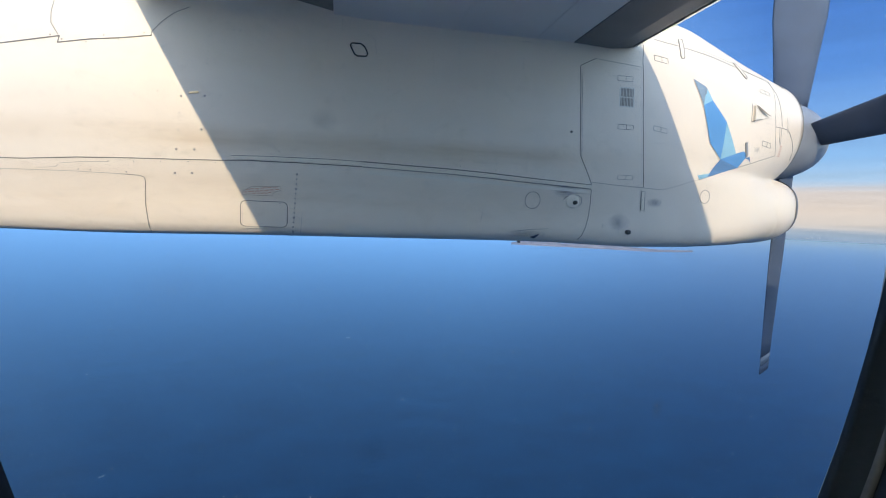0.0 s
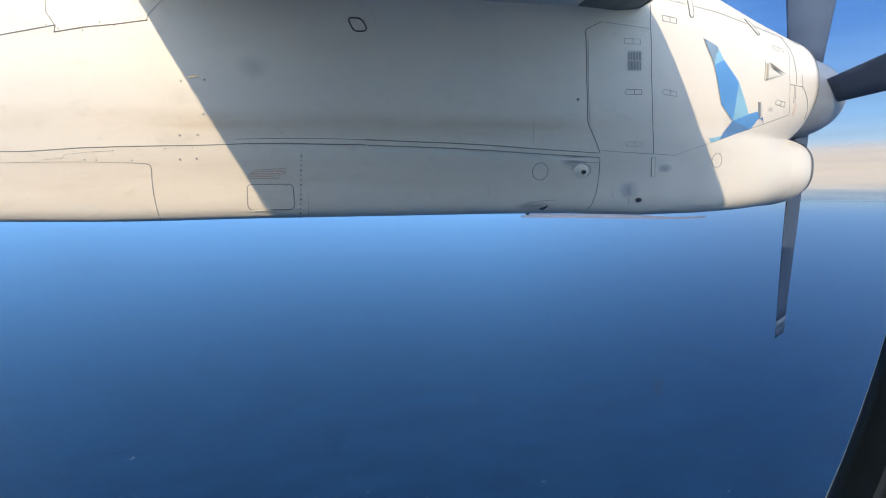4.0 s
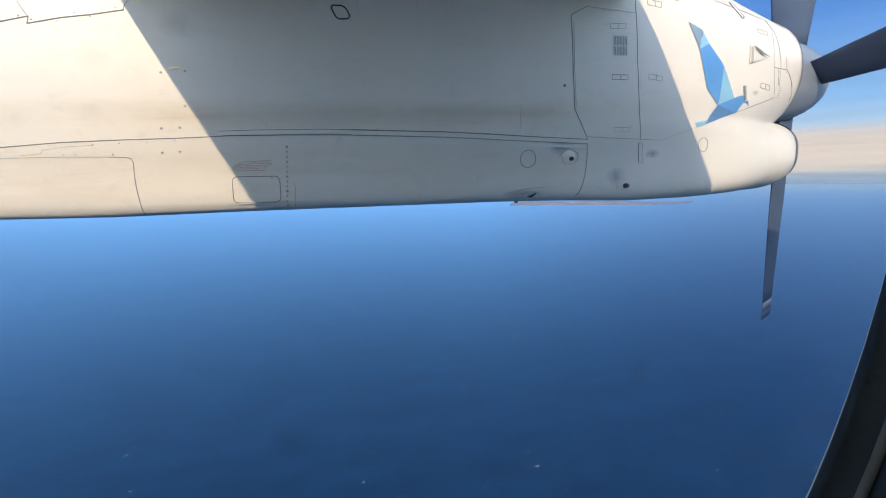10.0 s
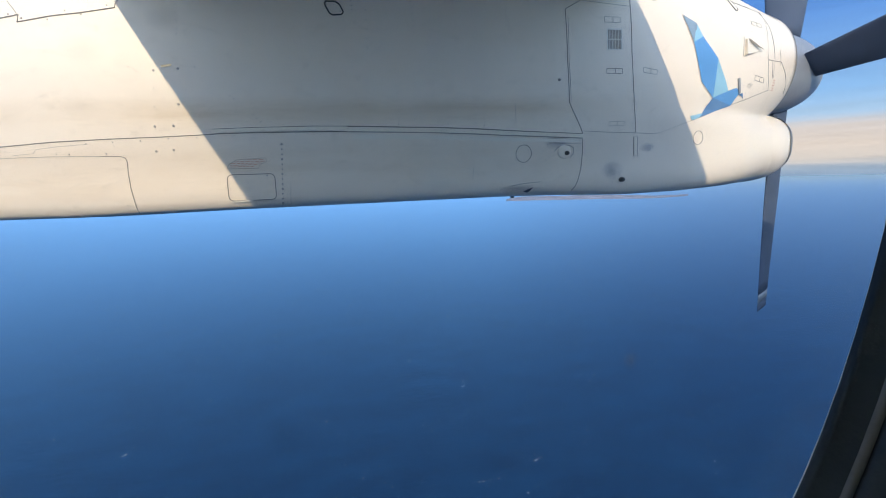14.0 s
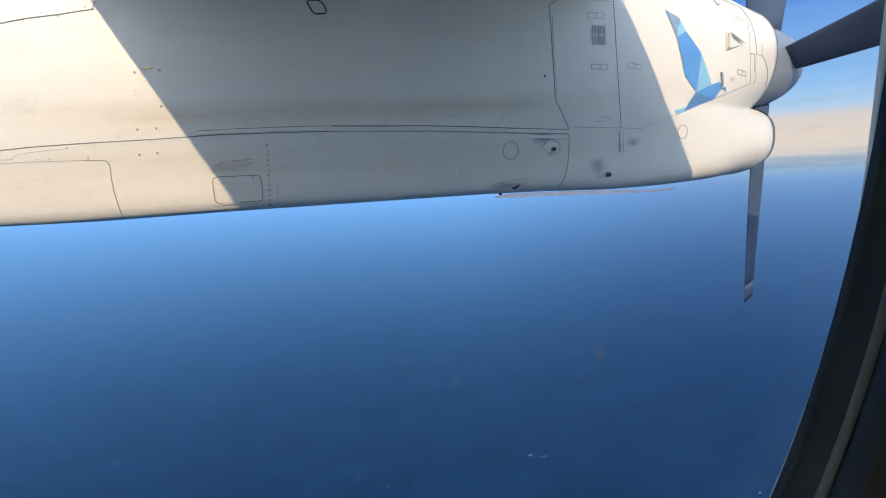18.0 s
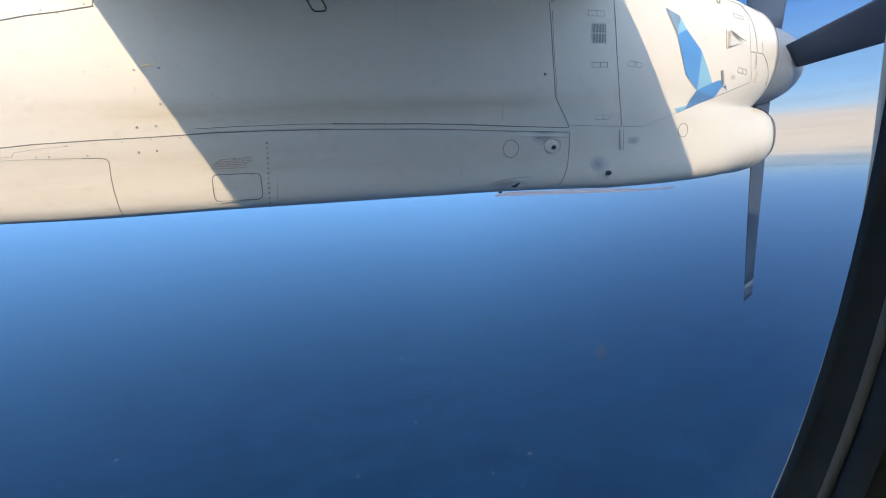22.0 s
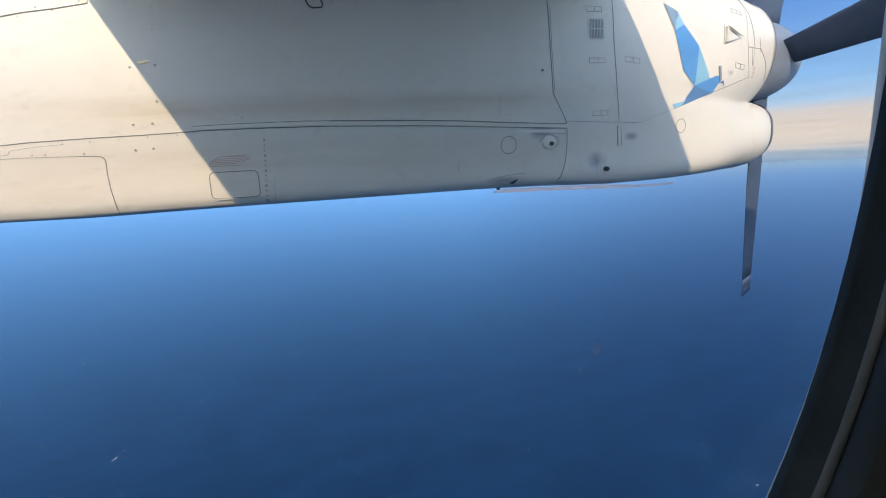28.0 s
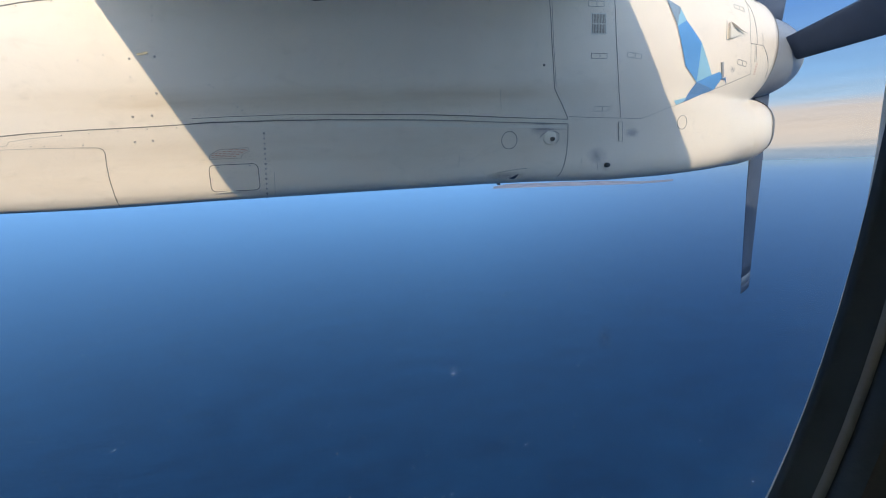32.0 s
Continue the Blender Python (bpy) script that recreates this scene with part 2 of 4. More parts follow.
def patch(pts, lift=0.003, cuts=3):
    """A thin sheet in the outline of (x, z) points, lying on the near skin."""
    bm = bmesh.new()
    vs = [bm.verts.new((x, 0, z)) for x, z in pts]
    f = bm.faces.new(vs)
    bmesh.ops.triangulate(bm, faces=[f])
    for _ in range(cuts):
        bmesh.ops.subdivide_edges(bm, edges=bm.edges, cuts=1, use_grid_fill=True)
    for v in bm.verts:
        v.co.y = skin(v.co.x, v.co.z) - lift * steep(v.co.x, v.co.z)
    bmesh.ops.recalc_face_normals(bm, faces=bm.faces)
    if bm.faces and sum(f.normal.y for f in bm.faces) > 0:
        bmesh.ops.reverse_faces(bm, faces=bm.faces)
    return bm


def oval(x, z, rx, rz, n=24):
    return [(x + rx * math.cos(2 * math.pi * i / n), z + rz * math.sin(2 * math.pi * i / n)) for i in range(n + 1)]


def rounded(x0, z0, x1, z1, r):
    pts = []
    for cx, cz, a in ((x1 - r, z1 - r, 0), (x0 + r, z1 - r, 90), (x0 + r, z0 + r, 180), (x1 - r, z0 + r, 270)):
        pts += [(cx + r * math.cos(radians(a + k * 22.5)), cz + r * math.sin(radians(a + k * 22.5))) for k in range(5)]
    return pts + pts[:1]


# ---- the engine nacelle ----
nacelle = thing("engine_nacelle", "white painted turboprop engine nacelle under the wing, with chin air intake", "engine nacelle", (0.5, YC, 0.4))
NAC_INV = Matrix.Translation((-0.5, -YC, -0.4))


def on_nacelle(name, bm, mat, label="", parent=None, smooth=False):
    bm.transform(NAC_INV)
    return part(name, bm, mat, parent or nacelle, label, smooth)


ANG = np.linspace(0, 2 * math.pi, 97)[:-1]
DY, DZ = np.cos(ANG), np.sin(ANG)


def ring_at(x):
    r = reach(x, DY, DZ)
    return [(x, YC + a * b, ZS + a * c) for a, b, c in zip(r, DY, DZ)]


on_nacelle("cowling", loft([ring_at(x) for x in np.concatenate([np.linspace(-4.6, 1.3, 50), np.linspace(1.35, 2.925, 54)])], True, True), COWL, "white painted cowling with brown streaks", smooth=True)

# round lip behind the spinner
lip = []
for x, r in ((2.88, 0.360), (2.905, 0.353), (2.93, 0.344), (2.948, 0.334), (2.955, 0.326), (2.945, 0.315), (2.90, 0.305)):
    lip.append([(x, YC + r * math.cos(a), 0.64 + r * math.sin(a)) for a in ANG])
on_nacelle("cowl_lip", loft(lip), COWL, smooth=True)
gap_ring = [[(x, YC + r * math.cos(a), 0.64 + r * math.sin(a)) for a in ANG] for x, r in ((2.945, 0.3375), (2.952, 0.3375), (2.9585, 0.329), (2.956, 0.320))]
on_nacelle("cowl_lip_edge", loft(gap_ring), GAP, "dark edge round the front of the cowl", smooth=True)
# lip of the chin intake, and its dark throat
nose = []
for x, c, h, w in ((2.66, 0.092, 0.232, 0.385), (2.74, 0.094, 0.236, 0.380), (2.80, 0.096, 0.237, 0.369), (2.86, 0.098, 0.234, 0.355), (2.91, 0.101, 0.228, 0.338), (2.95, 0.104, 0.219, 0.320), (2.985, 0.107, 0.207, 0.300), (3.015, 0.110, 0.193, 0.282),
                   (3.035, 0.112, 0.176, 0.260), (3.047, 0.113, 0.158, 0.236), (3.05, 0.113, 0.145, 0.221), (3.04, 0.113, 0.133, 0.208), (2.98, 0.113, 0.126, 0.2), (2.7, 0.11, 0.12, 0.19)):
    nose.append([(x, YC + w * math.copysign(abs(math.cos(a)) ** 0.8, math.cos(a)), c + h * math.copysign(abs(math.sin(a)) ** 0.8, math.sin(a))) for a in ANG])
on_nacelle("intake_lip", loft(nose), COWL, smooth=True)
edge = []
for x, h, w in ((2.978, 0.2125, 0.3065), (2.985, 0.2095, 0.3035), (3.015, 0.1955, 0.2855), (3.035, 0.1785, 0.2635), (3.047, 0.160, 0.239), (3.051, 0.146, 0.222), (3.044, 0.134, 0.208)):
    edge.append([(x + 0.002, YC + w * math.copysign(abs(math.cos(a)) ** 0.8, math.cos(a)), 0.110 + h * math.copysign(abs(math.sin(a)) ** 0.8, math.sin(a))) for a in ANG])
on_nacelle("intake_lip_edge", loft(edge), material("intake_edge_grey", (0.16, 0.16, 0.17), 0.5, vary=0.1, scale=20), "dark leading edge of the chin intake", smooth=True)

BRASS = material("bare_brass", (0.60, 0.47, 0.30), 0.35, metal=0.8, vary=0.1, scale=30)
# seams and panel edges on the side of the cabin
LINES = [
    ("panel_seam", [(-2.9, 0.15), (-1.471, 0.175), (-1.241, 0.193), (-1.007, 0.202), (-0.765, 0.208), (-0.602, 0.214), (-0.513, 0.219), (-0.251, 0.221), (0.078, 0.219)], 0.008, GAP),
    ("panel_seam", [(-0.56, 0.240), (-0.381, 0.245), (-0.249, 0.246), (-0.087, 0.248), (0.079, 0.245)], 0.005, GAP),
    ("panel_seam", [(0.079, 0.245), (0.308, 0.238), (0.546, 0.232), (0.761, 0.222), (1.082, 0.202), (1.373, 0.187)], 0.010, GAP),
    ("panel_seam", [(1.376, 0.202), (1.525, 0.193), (1.700, 0.186), (1.834, 0.179)], 0.004, GAP),
    ("panel_seam", [(1.834, 0.179), (2.061, 0.250)], 0.003, FAINT),
    ("panel_seam", [(2.061, 0.250), (2.336, 0.334), (2.687, 0.440)], 0.005, GAP),
    ("panel_seam", [(-2.6, 0.52), (-1.516, 0.682), (-1.386, 0.713), (-1.294, 0.735)], 0.010, GAP),
    ("panel_seam", [(-1.302, 0.704), (-1.168, 0.733), (-1.051, 0.750), (-0.911, 0.776)], 0.010, GAP),
    ("panel_seam", [(-1.294, 0.737), (-1.302, 0.702)], 0.008, GAP),
    ("panel_seam", [(-1.300, 0.740), (-1.330, 0.790), (-1.330, 0.84), (-1.318, 0.90)], 0.006, FAINT),
    ("panel_seam", [(-0.915, 0.774), (-0.910, 0.795), (-0.865, 0.850), (-0.815, 0.895), (-0.750, 0.93)], 0.006, FAINT),
    ("panel_seam", [(1.372, 0.191), (1.284, 0.356), (1.269, 0.577), (1.264, 0.722), (1.259, 0.839), (1.350, 0.888)], 0.007, GAP),
    ("panel_seam", [(1.350, 0.888), (1.640, 0.866)], 0.004, FAINT),
    ("panel_seam", [(1.294, 0.362), (1.278, 0.577), (1.273, 0.80)], 0.003, GAP),
    ("panel_seam", [(1.700, 0.189), (1.669, 0.435), (1.653, 0.616), (1.644, 0.905), (1.655, 1.00)], 0.006, GAP),
    ("panel_seam", [(1.375, 0.160), (1.379, 0.082), (1.373, 0.003), (1.358, -0.060), (1.338, -0.108), (1.319, -0.127)], 0.007, GAP),
    ("panel_seam", [(-2.4, 0.105), (-1.616, 0.122), (-1.482, 0.126), (-1.254, 0.128), (-1.056, 0.125)], 0.004, FAINT),
    ("panel_seam", [(-1.056, 0.125), (-0.975, 0.122), (-0.957, 0.114), (-0.951, 0.096), (-0.955, 0.043), (-0.953, -0.023), (-0.944, -0.091), (-0.940, -0.148)], 0.006, GAP),
    ("panel_seam", [(-1.412, 0.137), (-1.331, 0.144), (-1.319, 0.161), (-1.222, 0.173), (-1.105, 0.180)], 0.003, FAINT),
    ("panel_seam", [(1.733, 1.045), (1.905, 1.025), (2.140, 0.990), (2.355, 0.956), (2.512, 0.934), (2.641, 0.917)], 0.005, GAP),
    ("panel_seam", [(2.655, 0.920), (2.652, 0.842), (2.640, 0.732), (2.637, 0.664), (2.656, 0.533), (2.687, 0.440)], 0.003, FAINT),
    ("panel_seam", [(2.641, 0.917), (2.679, 0.826), (2.691, 0.719), (2.704, 0.619)], 0.005, GAP),
    ("panel_seam", [(2.646, 0.615), (2.752, 0.609)], 0.006, GAP),
    ("panel_seam", [(2.684, 0.608), (2.700, 0.510), (2.712, 0.512), (2.698, 0.606)], 0.003, GAP),
    ("panel_seam", [(2.752, 0.680), (2.762, 0.589)], 0.004, FAINT),
    ("panel_seam", [(2.764, 0.609), (2.826, 0.544), (2.872, 0.481), (2.885, 0.430)], 0.005, GAP),
    ("panel_seam", [(0.973, 0.354), (0.976, 0.245)], 0.003, FAINT),
    ("panel_seam", [(0.741, 0.014), (0.734, -0.047)], 0.003, FAINT),
    ("panel_seam", [(-0.218, -0.026), (-0.227, -0.136)], 0.003, FAINT),
    ("panel_seam", [(1.465, -0.031), (1.466, -0.056)], 0.003, FAINT),
    ("panel_seam", [(1.567, -0.065), (1.571, -0.101)], 0.003, FAINT),
    ("panel_seam", [(1.180, 0.1375), (1.368, 0.135)], 0.004, FAINT),
]
for name, pts, w, mat in LINES:
    on_nacelle(name, ribbon(pts, w * 0.5), mat, smooth=True)

# raised rail under the long seam, in two lengths, with the sealed strip below it
RAIL = [(-0.55, 0.2305), (-0.381, 0.2345), (-0.249, 0.2345), (-0.087, 0.235), (0.07, 0.2325)], [(0.084, 0.230), (0.308, 0.2245), (0.546, 0.2175), (0.761, 0.2075), (0.921, 0.198), (1.082, 0.190), (1.373, 0.1755)]
for pts, w in zip(RAIL, (0.016, 0.019)):
    on_nacelle("rail", ribbon(pts, w, 0.004, 0.006), WHITE, "raised white rail along the seam")
on_nacelle("panel_seam", ribbon([(x, z - 0.0125) for x, z in RAIL[1]], 0.005), FAINT)
on_nacelle("sealed_strip", patch([(0.105, 0.205), (0.485, 0.196), (0.921, 0.174), (1.355, 0.155), (1.357, 0.141), (0.922, 0.156), (0.485, 0.174), (0.105, 0.181)], 0.0025, 3), material("repainted_strip", (0.80, 0.75, 0.66), 0.45, vary=0.04))

# rounded doors and covers
def cover(name, pts, mat=GAP, w=0.005, label=""):
    on_nacelle(name, ribbon(pts, w), mat, label, smooth=True)


cover("hatch_edge", rounded(-0.519, -0.108, -0.293, 0.021, 0.024), GAP, 0.0035)
on_nacelle("hatch_hinge", ribbon([(-0.502, -0.113), (-0.407, -0.110)], 0.006, 0.004, 0.005), WHITE, "white hinge strip")
cover("access_cover", [(0.004, 0.824), (0.013, 0.836), (0.058, 0.836), (0.077, 0.822), (0.093, 0.788), (0.083, 0.775), (0.042, 0.772), (0.026, 0.781), (0.004, 0.824)], material("cover_black_gap", (0.03, 0.03, 0.03), 0.8), 0.007)
cover("round_cover", oval(1.027, 0.086, 0.045, 0.047), GAP, 0.003)
cover("round_cover", oval(2.123, 0.152, 0.036, 0.04), FAINT, 0.004)
for x, z, lx, lz, mat in ((1.534, 0.791, 0.047, 0.014, FAINT), (1.550, 0.521, 0.048, 0.013, GAP), (1.576, 0.239, 0.047, 0.012, FAINT), (1.766, 0.925, 0.045, 0.016, GAP),
                          (2.555, 0.822, 0.045, 0.012, FAINT), (2.580, 0.499, 0.042, 0.014, GAP), (1.772, 0.523, 0.045, 0.013, FAINT)):
    k = -0.006 if x > 1.7 else 0
    q = [(x - lx, z - lz - k), (x + lx, z - lz + k), (x + lx, z + lz + k), (x - lx, z + lz - k), (x - lx, z - lz - k)]
    on_nacelle("latch", ribbon(q, 0.0025), mat)
    on_nacelle("latch_bar", ribbon([(x + 0.004, z - lz), (x + 0.004, z + lz)], 0.0025), mat)

on_nacelle("grounding_lug", ribbon([(-0.748, 0.523), (-0.703, 0.531)], 0.009, 0.003, 0.006), BRASS, "small bright metal lug")

# vent with two rows of slats
on_nacelle("vent_plate", patch([(1.500, 0.630), (1.594, 0.632), (1.592, 0.745), (1.498, 0.743)], 0.002, 2), material("vent_grey", (0.7, 0.68, 0.62), 0.5, vary=0.05))
for row in (0, 1):
    for i in range(9):
        x = 1.510 + i * 0.0092
        z = 0.637 + row * 0.053
        on_nacelle("vent_slat", ribbon([(x, z), (x - 0.001, z + 0.046)], 0.0042, 0.003, 0.004), FAINT)

# strap hinges on the upper cowl
for x, z, x1, z1 in ((1.922, 1.075, 1.917, 0.962), (2.345, 0.99, 2.405, 0.905)):
    on_nacelle("strap_hinge", ribbon([(x, z), (x1, z1)], 0.024, 0.003, 0.003), WHITE)
    dx = 0.014
    on_nacelle("strap_edge", ribbon([(x - dx, z), (x1 - dx, z1), (x1 - dx * 0.5, z1 - 0.012), (x1 + dx * 0.5, z1 - 0.012), (x1 + dx, z1), (x + dx, z), (x - dx, z)], 0.003, 0.003, 0.004), GAP)
on_nacelle("strap_hinge", ribbon([(1.703, 0.162), (1.714, 0.060)], 0.020, 0.003, 0.004), WHITE)
on_nacelle("strap_edge", ribbon([(1.692, 0.164), (1.703, 0.056), (1.725, 0.056), (1.714, 0.164), (1.692, 0.164)], 0.003, 0.003, 0.005), FAINT)

# wedge-shaped ram scoop, its frame and dark slot
on_nacelle("scoop_frame", ribbon([(2.432, 0.735), (2.429, 0.625), (2.455, 0.627)], 0.005), FAINT)
bm = bmesh.new()
a, b, c = [(x, skin(x, z) - 0.002, z) for x, z in ((2.443, 0.722), (2.440, 0.632), (2.590, 0.667))]
top = [Vector(a) + Vector((0, -0.018, 0)), Vector(b) + Vector((0, -0.018, 0))]
v = [bm.verts.new(p) for p in (a, b, c, top[0], top[1])]
for f in ((0, 1, 4, 3), (0, 3, 2), (1, 2, 4), (3, 4, 2)):
    bm.faces.new([v[i] for i in f])
bmesh.ops.recalc_face_normals(bm, faces=bm.faces)
on_nacelle("scoop", bm, WHITE, "small wedge-shaped air scoop")
# the slot is a flat patch with its shadow put into the colour
on_nacelle("scoop_slot", patch([(2.443, 0.727), (2.472, 0.717), (2.529, 0.688), (2.587, 0.666), (2.519, 0.679), (2.468, 0.699)], 0.019, 1), material("scoop_shadow_grey", (0.25, 0.22, 0.18), 0.7))

# angular decal of a bird in blues, facet by facet
for pts, mat, label in (
        ([(1.980, 0.835), (2.070, 0.793), (2.054, 0.686)], GREYBLUE, "grey-blue facet"),
        ([(2.070, 0.793), (2.117, 0.720), (2.054, 0.686)], LIGHTBLUE, "light blue facet"),
        ([(2.117, 0.720), (2.232, 0.605), (2.214, 0.382), (2.118, 0.470), (2.054, 0.686)], BLUE, "blue facet"),
        ([(2.232, 0.605), (2.330, 0.424), (2.214, 0.382)], LIGHTBLUE, "light blue facet"),
        ([(2.214, 0.382), (2.330, 0.424), (2.390, 0.442), (2.432, 0.420), (2.412, 0.400), (2.367, 0.341)], BLUE, "blue facet"),
        ([(2.412, 0.402), (2.447, 0.415), (2.463, 0.377), (2.440, 0.398)], DEEPBLUE, "deep blue facet"),
        ([(2.214, 0.382), (2.367, 0.341), (2.122, 0.270)], DEEPBLUE, "deep blue facet"),
        ([(2.050, 0.276), (2.144, 0.294), (2.122, 0.270), (2.065, 0.252)], LIGHTBLUE, "light blue facet")):
    on_nacelle("decal_facet", patch(pts, 0.0045, 4), mat, label)
on_nacelle("drain_mast", ribbon([(2.401, 0.497), (2.420, 0.412)], 0.014, 0.003, 0.010), material("mast_grey", (0.30, 0.32, 0.34), 0.5), "small grey mast")
on_nacelle("drain_mast", ribbon([(2.069, 0.790), (2.065, 0.752)], 0.010, 0.003, 0.006), material("mast_blue_grey", (0.20, 0.28, 0.36), 0.5))

# stencil notes in red that cannot be read, and their outline
words = random.Random(11)
for x0, x1, z in ((-0.415, -0.340, 0.091), (-0.475, -0.330, 0.083), (-0.495, -0.345, 0.075), (-0.500, -0.372, 0.067), (-0.500, -0.378, 0.059)):
    x = x0
    while x < x1 - 0.008:
        w = min(words.uniform(0.010, 0.028), x1 - x)
        on_nacelle("placard_line", ribbon([(x, z), (x + w, z + 0.0006)], 0.0034), RED)
        x += w + 0.006
on_nacelle("placard_edge", ribbon([(-0.513, 0.050), (-0.505, 0.071), (-0.464, 0.093), (-0.328, 0.099), (-0.324, 0.080), (-0.358, 0.069), (-0.367, 0.050), (-0.513, 0.050)], 0.0025), material("placard_edge_brown", (0.42, 0.33, 0.26), 0.6))
for z in (0.50, 0.485, 0.47, 0.455, 0.442):
    on_nacelle("placard_line", ribbon([(2.715, z), (2.735, z - 0.001)], 0.004), RED)

# fuel drain knob with its round base, small outlets and stains
def button(x, z, r, h, mat, name, label=""):
    y = skin(x, z)
    rings = [[(x + q * math.cos(a), y - d, z + q * math.sin(a)) for a in np.linspace(0, 2 * math.pi, 17)[:-1]] for q, d in ((r, -0.006), (r, h * 0.5), (r * 0.85, h * 0.9), (r * 0.3, h))]
    return on_nacelle(name, loft(rings, True, True), mat, label, smooth=True)


on_nacelle("drain_base", ribbon([(1.207, 0.093), (1.223, 0.112), (1.255, 0.124), (1.296, 0.126), (1.322, 0.111), (1.324, 0.083), (1.305, 0.058)], 0.004), FAINT)
button(1.266, 0.092, 0.040, 0.008, WHITE, "drain_boss", "round white boss of the drain")
button(1.278, 0.083, 0.012, 0.030, material("dark_outlet", (0.06, 0.055, 0.05), 0.6), "drain_outlet", "dark drain outlet")
button(1.625, -0.076, 0.014, 0.028, material("dark_outlet_rubber", (0.05, 0.05, 0.05), 0.6), "drain_outlet", "dark drain outlet")
button(1.222, 0.473, 0.007, 0.006, GAP, "fastener")


def stain_material(name, color, amount, scale):
    """A thin stain with a ragged outline, clear where it thins out."""
    m = bpy.data.materials.new(name)
    m.use_nodes = True
    n, l = m.node_tree.nodes, m.node_tree.links
    b = n["Principled BSDF"]
    b.inputs["Base Color"].default_value, b.inputs["Roughness"].default_value = (*color, 1), 0.6
    t = n.new("ShaderNodeTexCoord")
    g = n.new("ShaderNodeTexGradient")
    g.gradient_type = "SPHERICAL"
    mp = n.new("ShaderNodeMapping")
    mp.inputs["Location"].default_value, mp.inputs["Scale"].default_value = (-1, -1, -1), (2, 2, 2)
    l.new(t.outputs["Generated"], mp.inputs["Vector"])
    flat = n.new("ShaderNodeVectorMath")
    flat.operation = "MULTIPLY"
    flat.inputs[1].default_value = (1, 0, 1)
    l.new(mp.outputs[0], flat.inputs[0])
    l.new(flat.outputs[0], g.inputs["Vector"])
    a = n.new("ShaderNodeTexNoise")
    a.inputs["Scale"].default_value, a.inputs["Detail"].default_value = scale, 5
    l.new(t.outputs["Object"], a.inputs["Vector"])
    x = n.new("ShaderNodeMath")
    x.operation = "MULTIPLY"
    l.new(g.outputs["Fac"], x.inputs[0])
    l.new(a.outputs["Fac"], x.inputs[1])
    r = n.new("ShaderNodeMapRange")
    r.inputs["From Min"].default_value, r.inputs["From Max"].default_value, r.inputs["To Max"].default_value = 0.0, 0.5, amount
    l.new(x.outputs[0], r.inputs["Value"])
    l.new(r.outputs[0], b.inputs["Alpha"])
    return m


BLUESTAIN = stain_material("blue_fuel_stain", (0.25, 0.32, 0.5), 0.4, 14)
SOOT = stain_material("grey_soot_stain", (0.3, 0.3, 0.32), 0.35, 12)
for x, z, rx, rz, mat in ((1.220, 0.145, 0.085, 0.045, BLUESTAIN), (1.568, -0.02, 0.075, 0.055, BLUESTAIN), (1.788, 0.103, 0.055, 0.030, BLUESTAIN), (1.0, -0.105, 0.14, 0.025, SOOT), (2.50, 0.46, 0.03, 0.02, SOOT)):
    bm = patch([(x - rx, z - rz), (x + rx, z - rz), (x + rx, z + rz), (x - rx, z + rz)], 0.0018, 3)
    on_nacelle("stain", bm, mat, "blue fuel stain" if mat is BLUESTAIN else "")

# dark inlet low on the side, door edges and hinge ends below it
on_nacelle("inlet_slot", patch([(1.025, -0.121), (1.050, -0.112), (1.080, -0.100), (1.076, -0.110), (1.056, -0.130), (1.038, -0.126)], 0.003, 2), material("inlet_dark", (0.05, 0.06, 0.09), 0.7), "dark slot of a low inlet")
on_nacelle("panel_seam", ribbon([(0.945, -0.089), (1.028, -0.078), (1.128, -0.071)], 0.003), FAINT)
for x, h in ((-1.05, 0.012), (-1.02, 0.012), (-0.30, 0.014), (-0.26, 0.012), (1.07, 0.02)):
    bm = box(bmesh.new(), (x - 0.005, YC - 0.20, -0.152 - h), (x + 0.005, YC - 0.16, -0.140))
    on_nacelle("hinge_end", bm, GAP)

# rivets: one mesh, many objects
bm = bmesh.new()
bmesh.ops.create_cone(bm, cap_ends=True, segments=8, radius1=0.0045, radius2=0.003, depth=0.004, matrix=Matrix.Rotation(radians(90), 4, "X"))
riv_me = bpy.data.meshes.new("rivet")
bm.to_mesh(riv_me)
bm.free()
riv_me.materials.append(RIVET)


def rivet(x, z, s=1.0):
    ob = new("rivet", riv_me)
    ob.parent = nacelle
    ob.location = (x - 0.5, skin(x, z) - 0.0012 * steep(x, z) - YC, z - 0.4)
    ob.scale = (0.75 * s, 1, 0.75 * s)


for x, z in ((-0.783, 0.506), (-0.678, 0.515), (-0.808, 0.255), (-0.727, 0.258), (-0.819, 0.142), (-0.742, 0.146), (-0.694, 0.356)):
    rivet(x, z, 1.9)
for x, z in ((-0.987, 0.499), (-0.791, 0.428), (-0.798, 0.345), (-0.885, 0.521), (-1.238, 0.138), (-1.187, 0.137), (-1.185, 0.718), (-0.669, 0.668), (-0.604, 0.522), (-0.464, 0.392), (-0.447, 0.379), (-0.369, 0.304), (-0.352, 0.288), (-0.334, 0.272), (0.336, 0.519), (1.159, 0.047), (-0.477, 0.010), (0.014, 0.822), (0.080, 0.790)):
    rivet(x, z, 1.0)
for x, z in ((-1.033, 0.136), (-0.330, 0.013), (-1.333, 0.736), (-1.285, 0.721), (-1.113, 0.757), (-1.052, 0.743), (-0.945, 0.785)):
    rivet(x, z, 1.3)
for i in range(13):
    rivet(-0.247 - 0.0015 * i, 0.164 - i * 0.0245, 1.4 if i % 3 else 1.9)
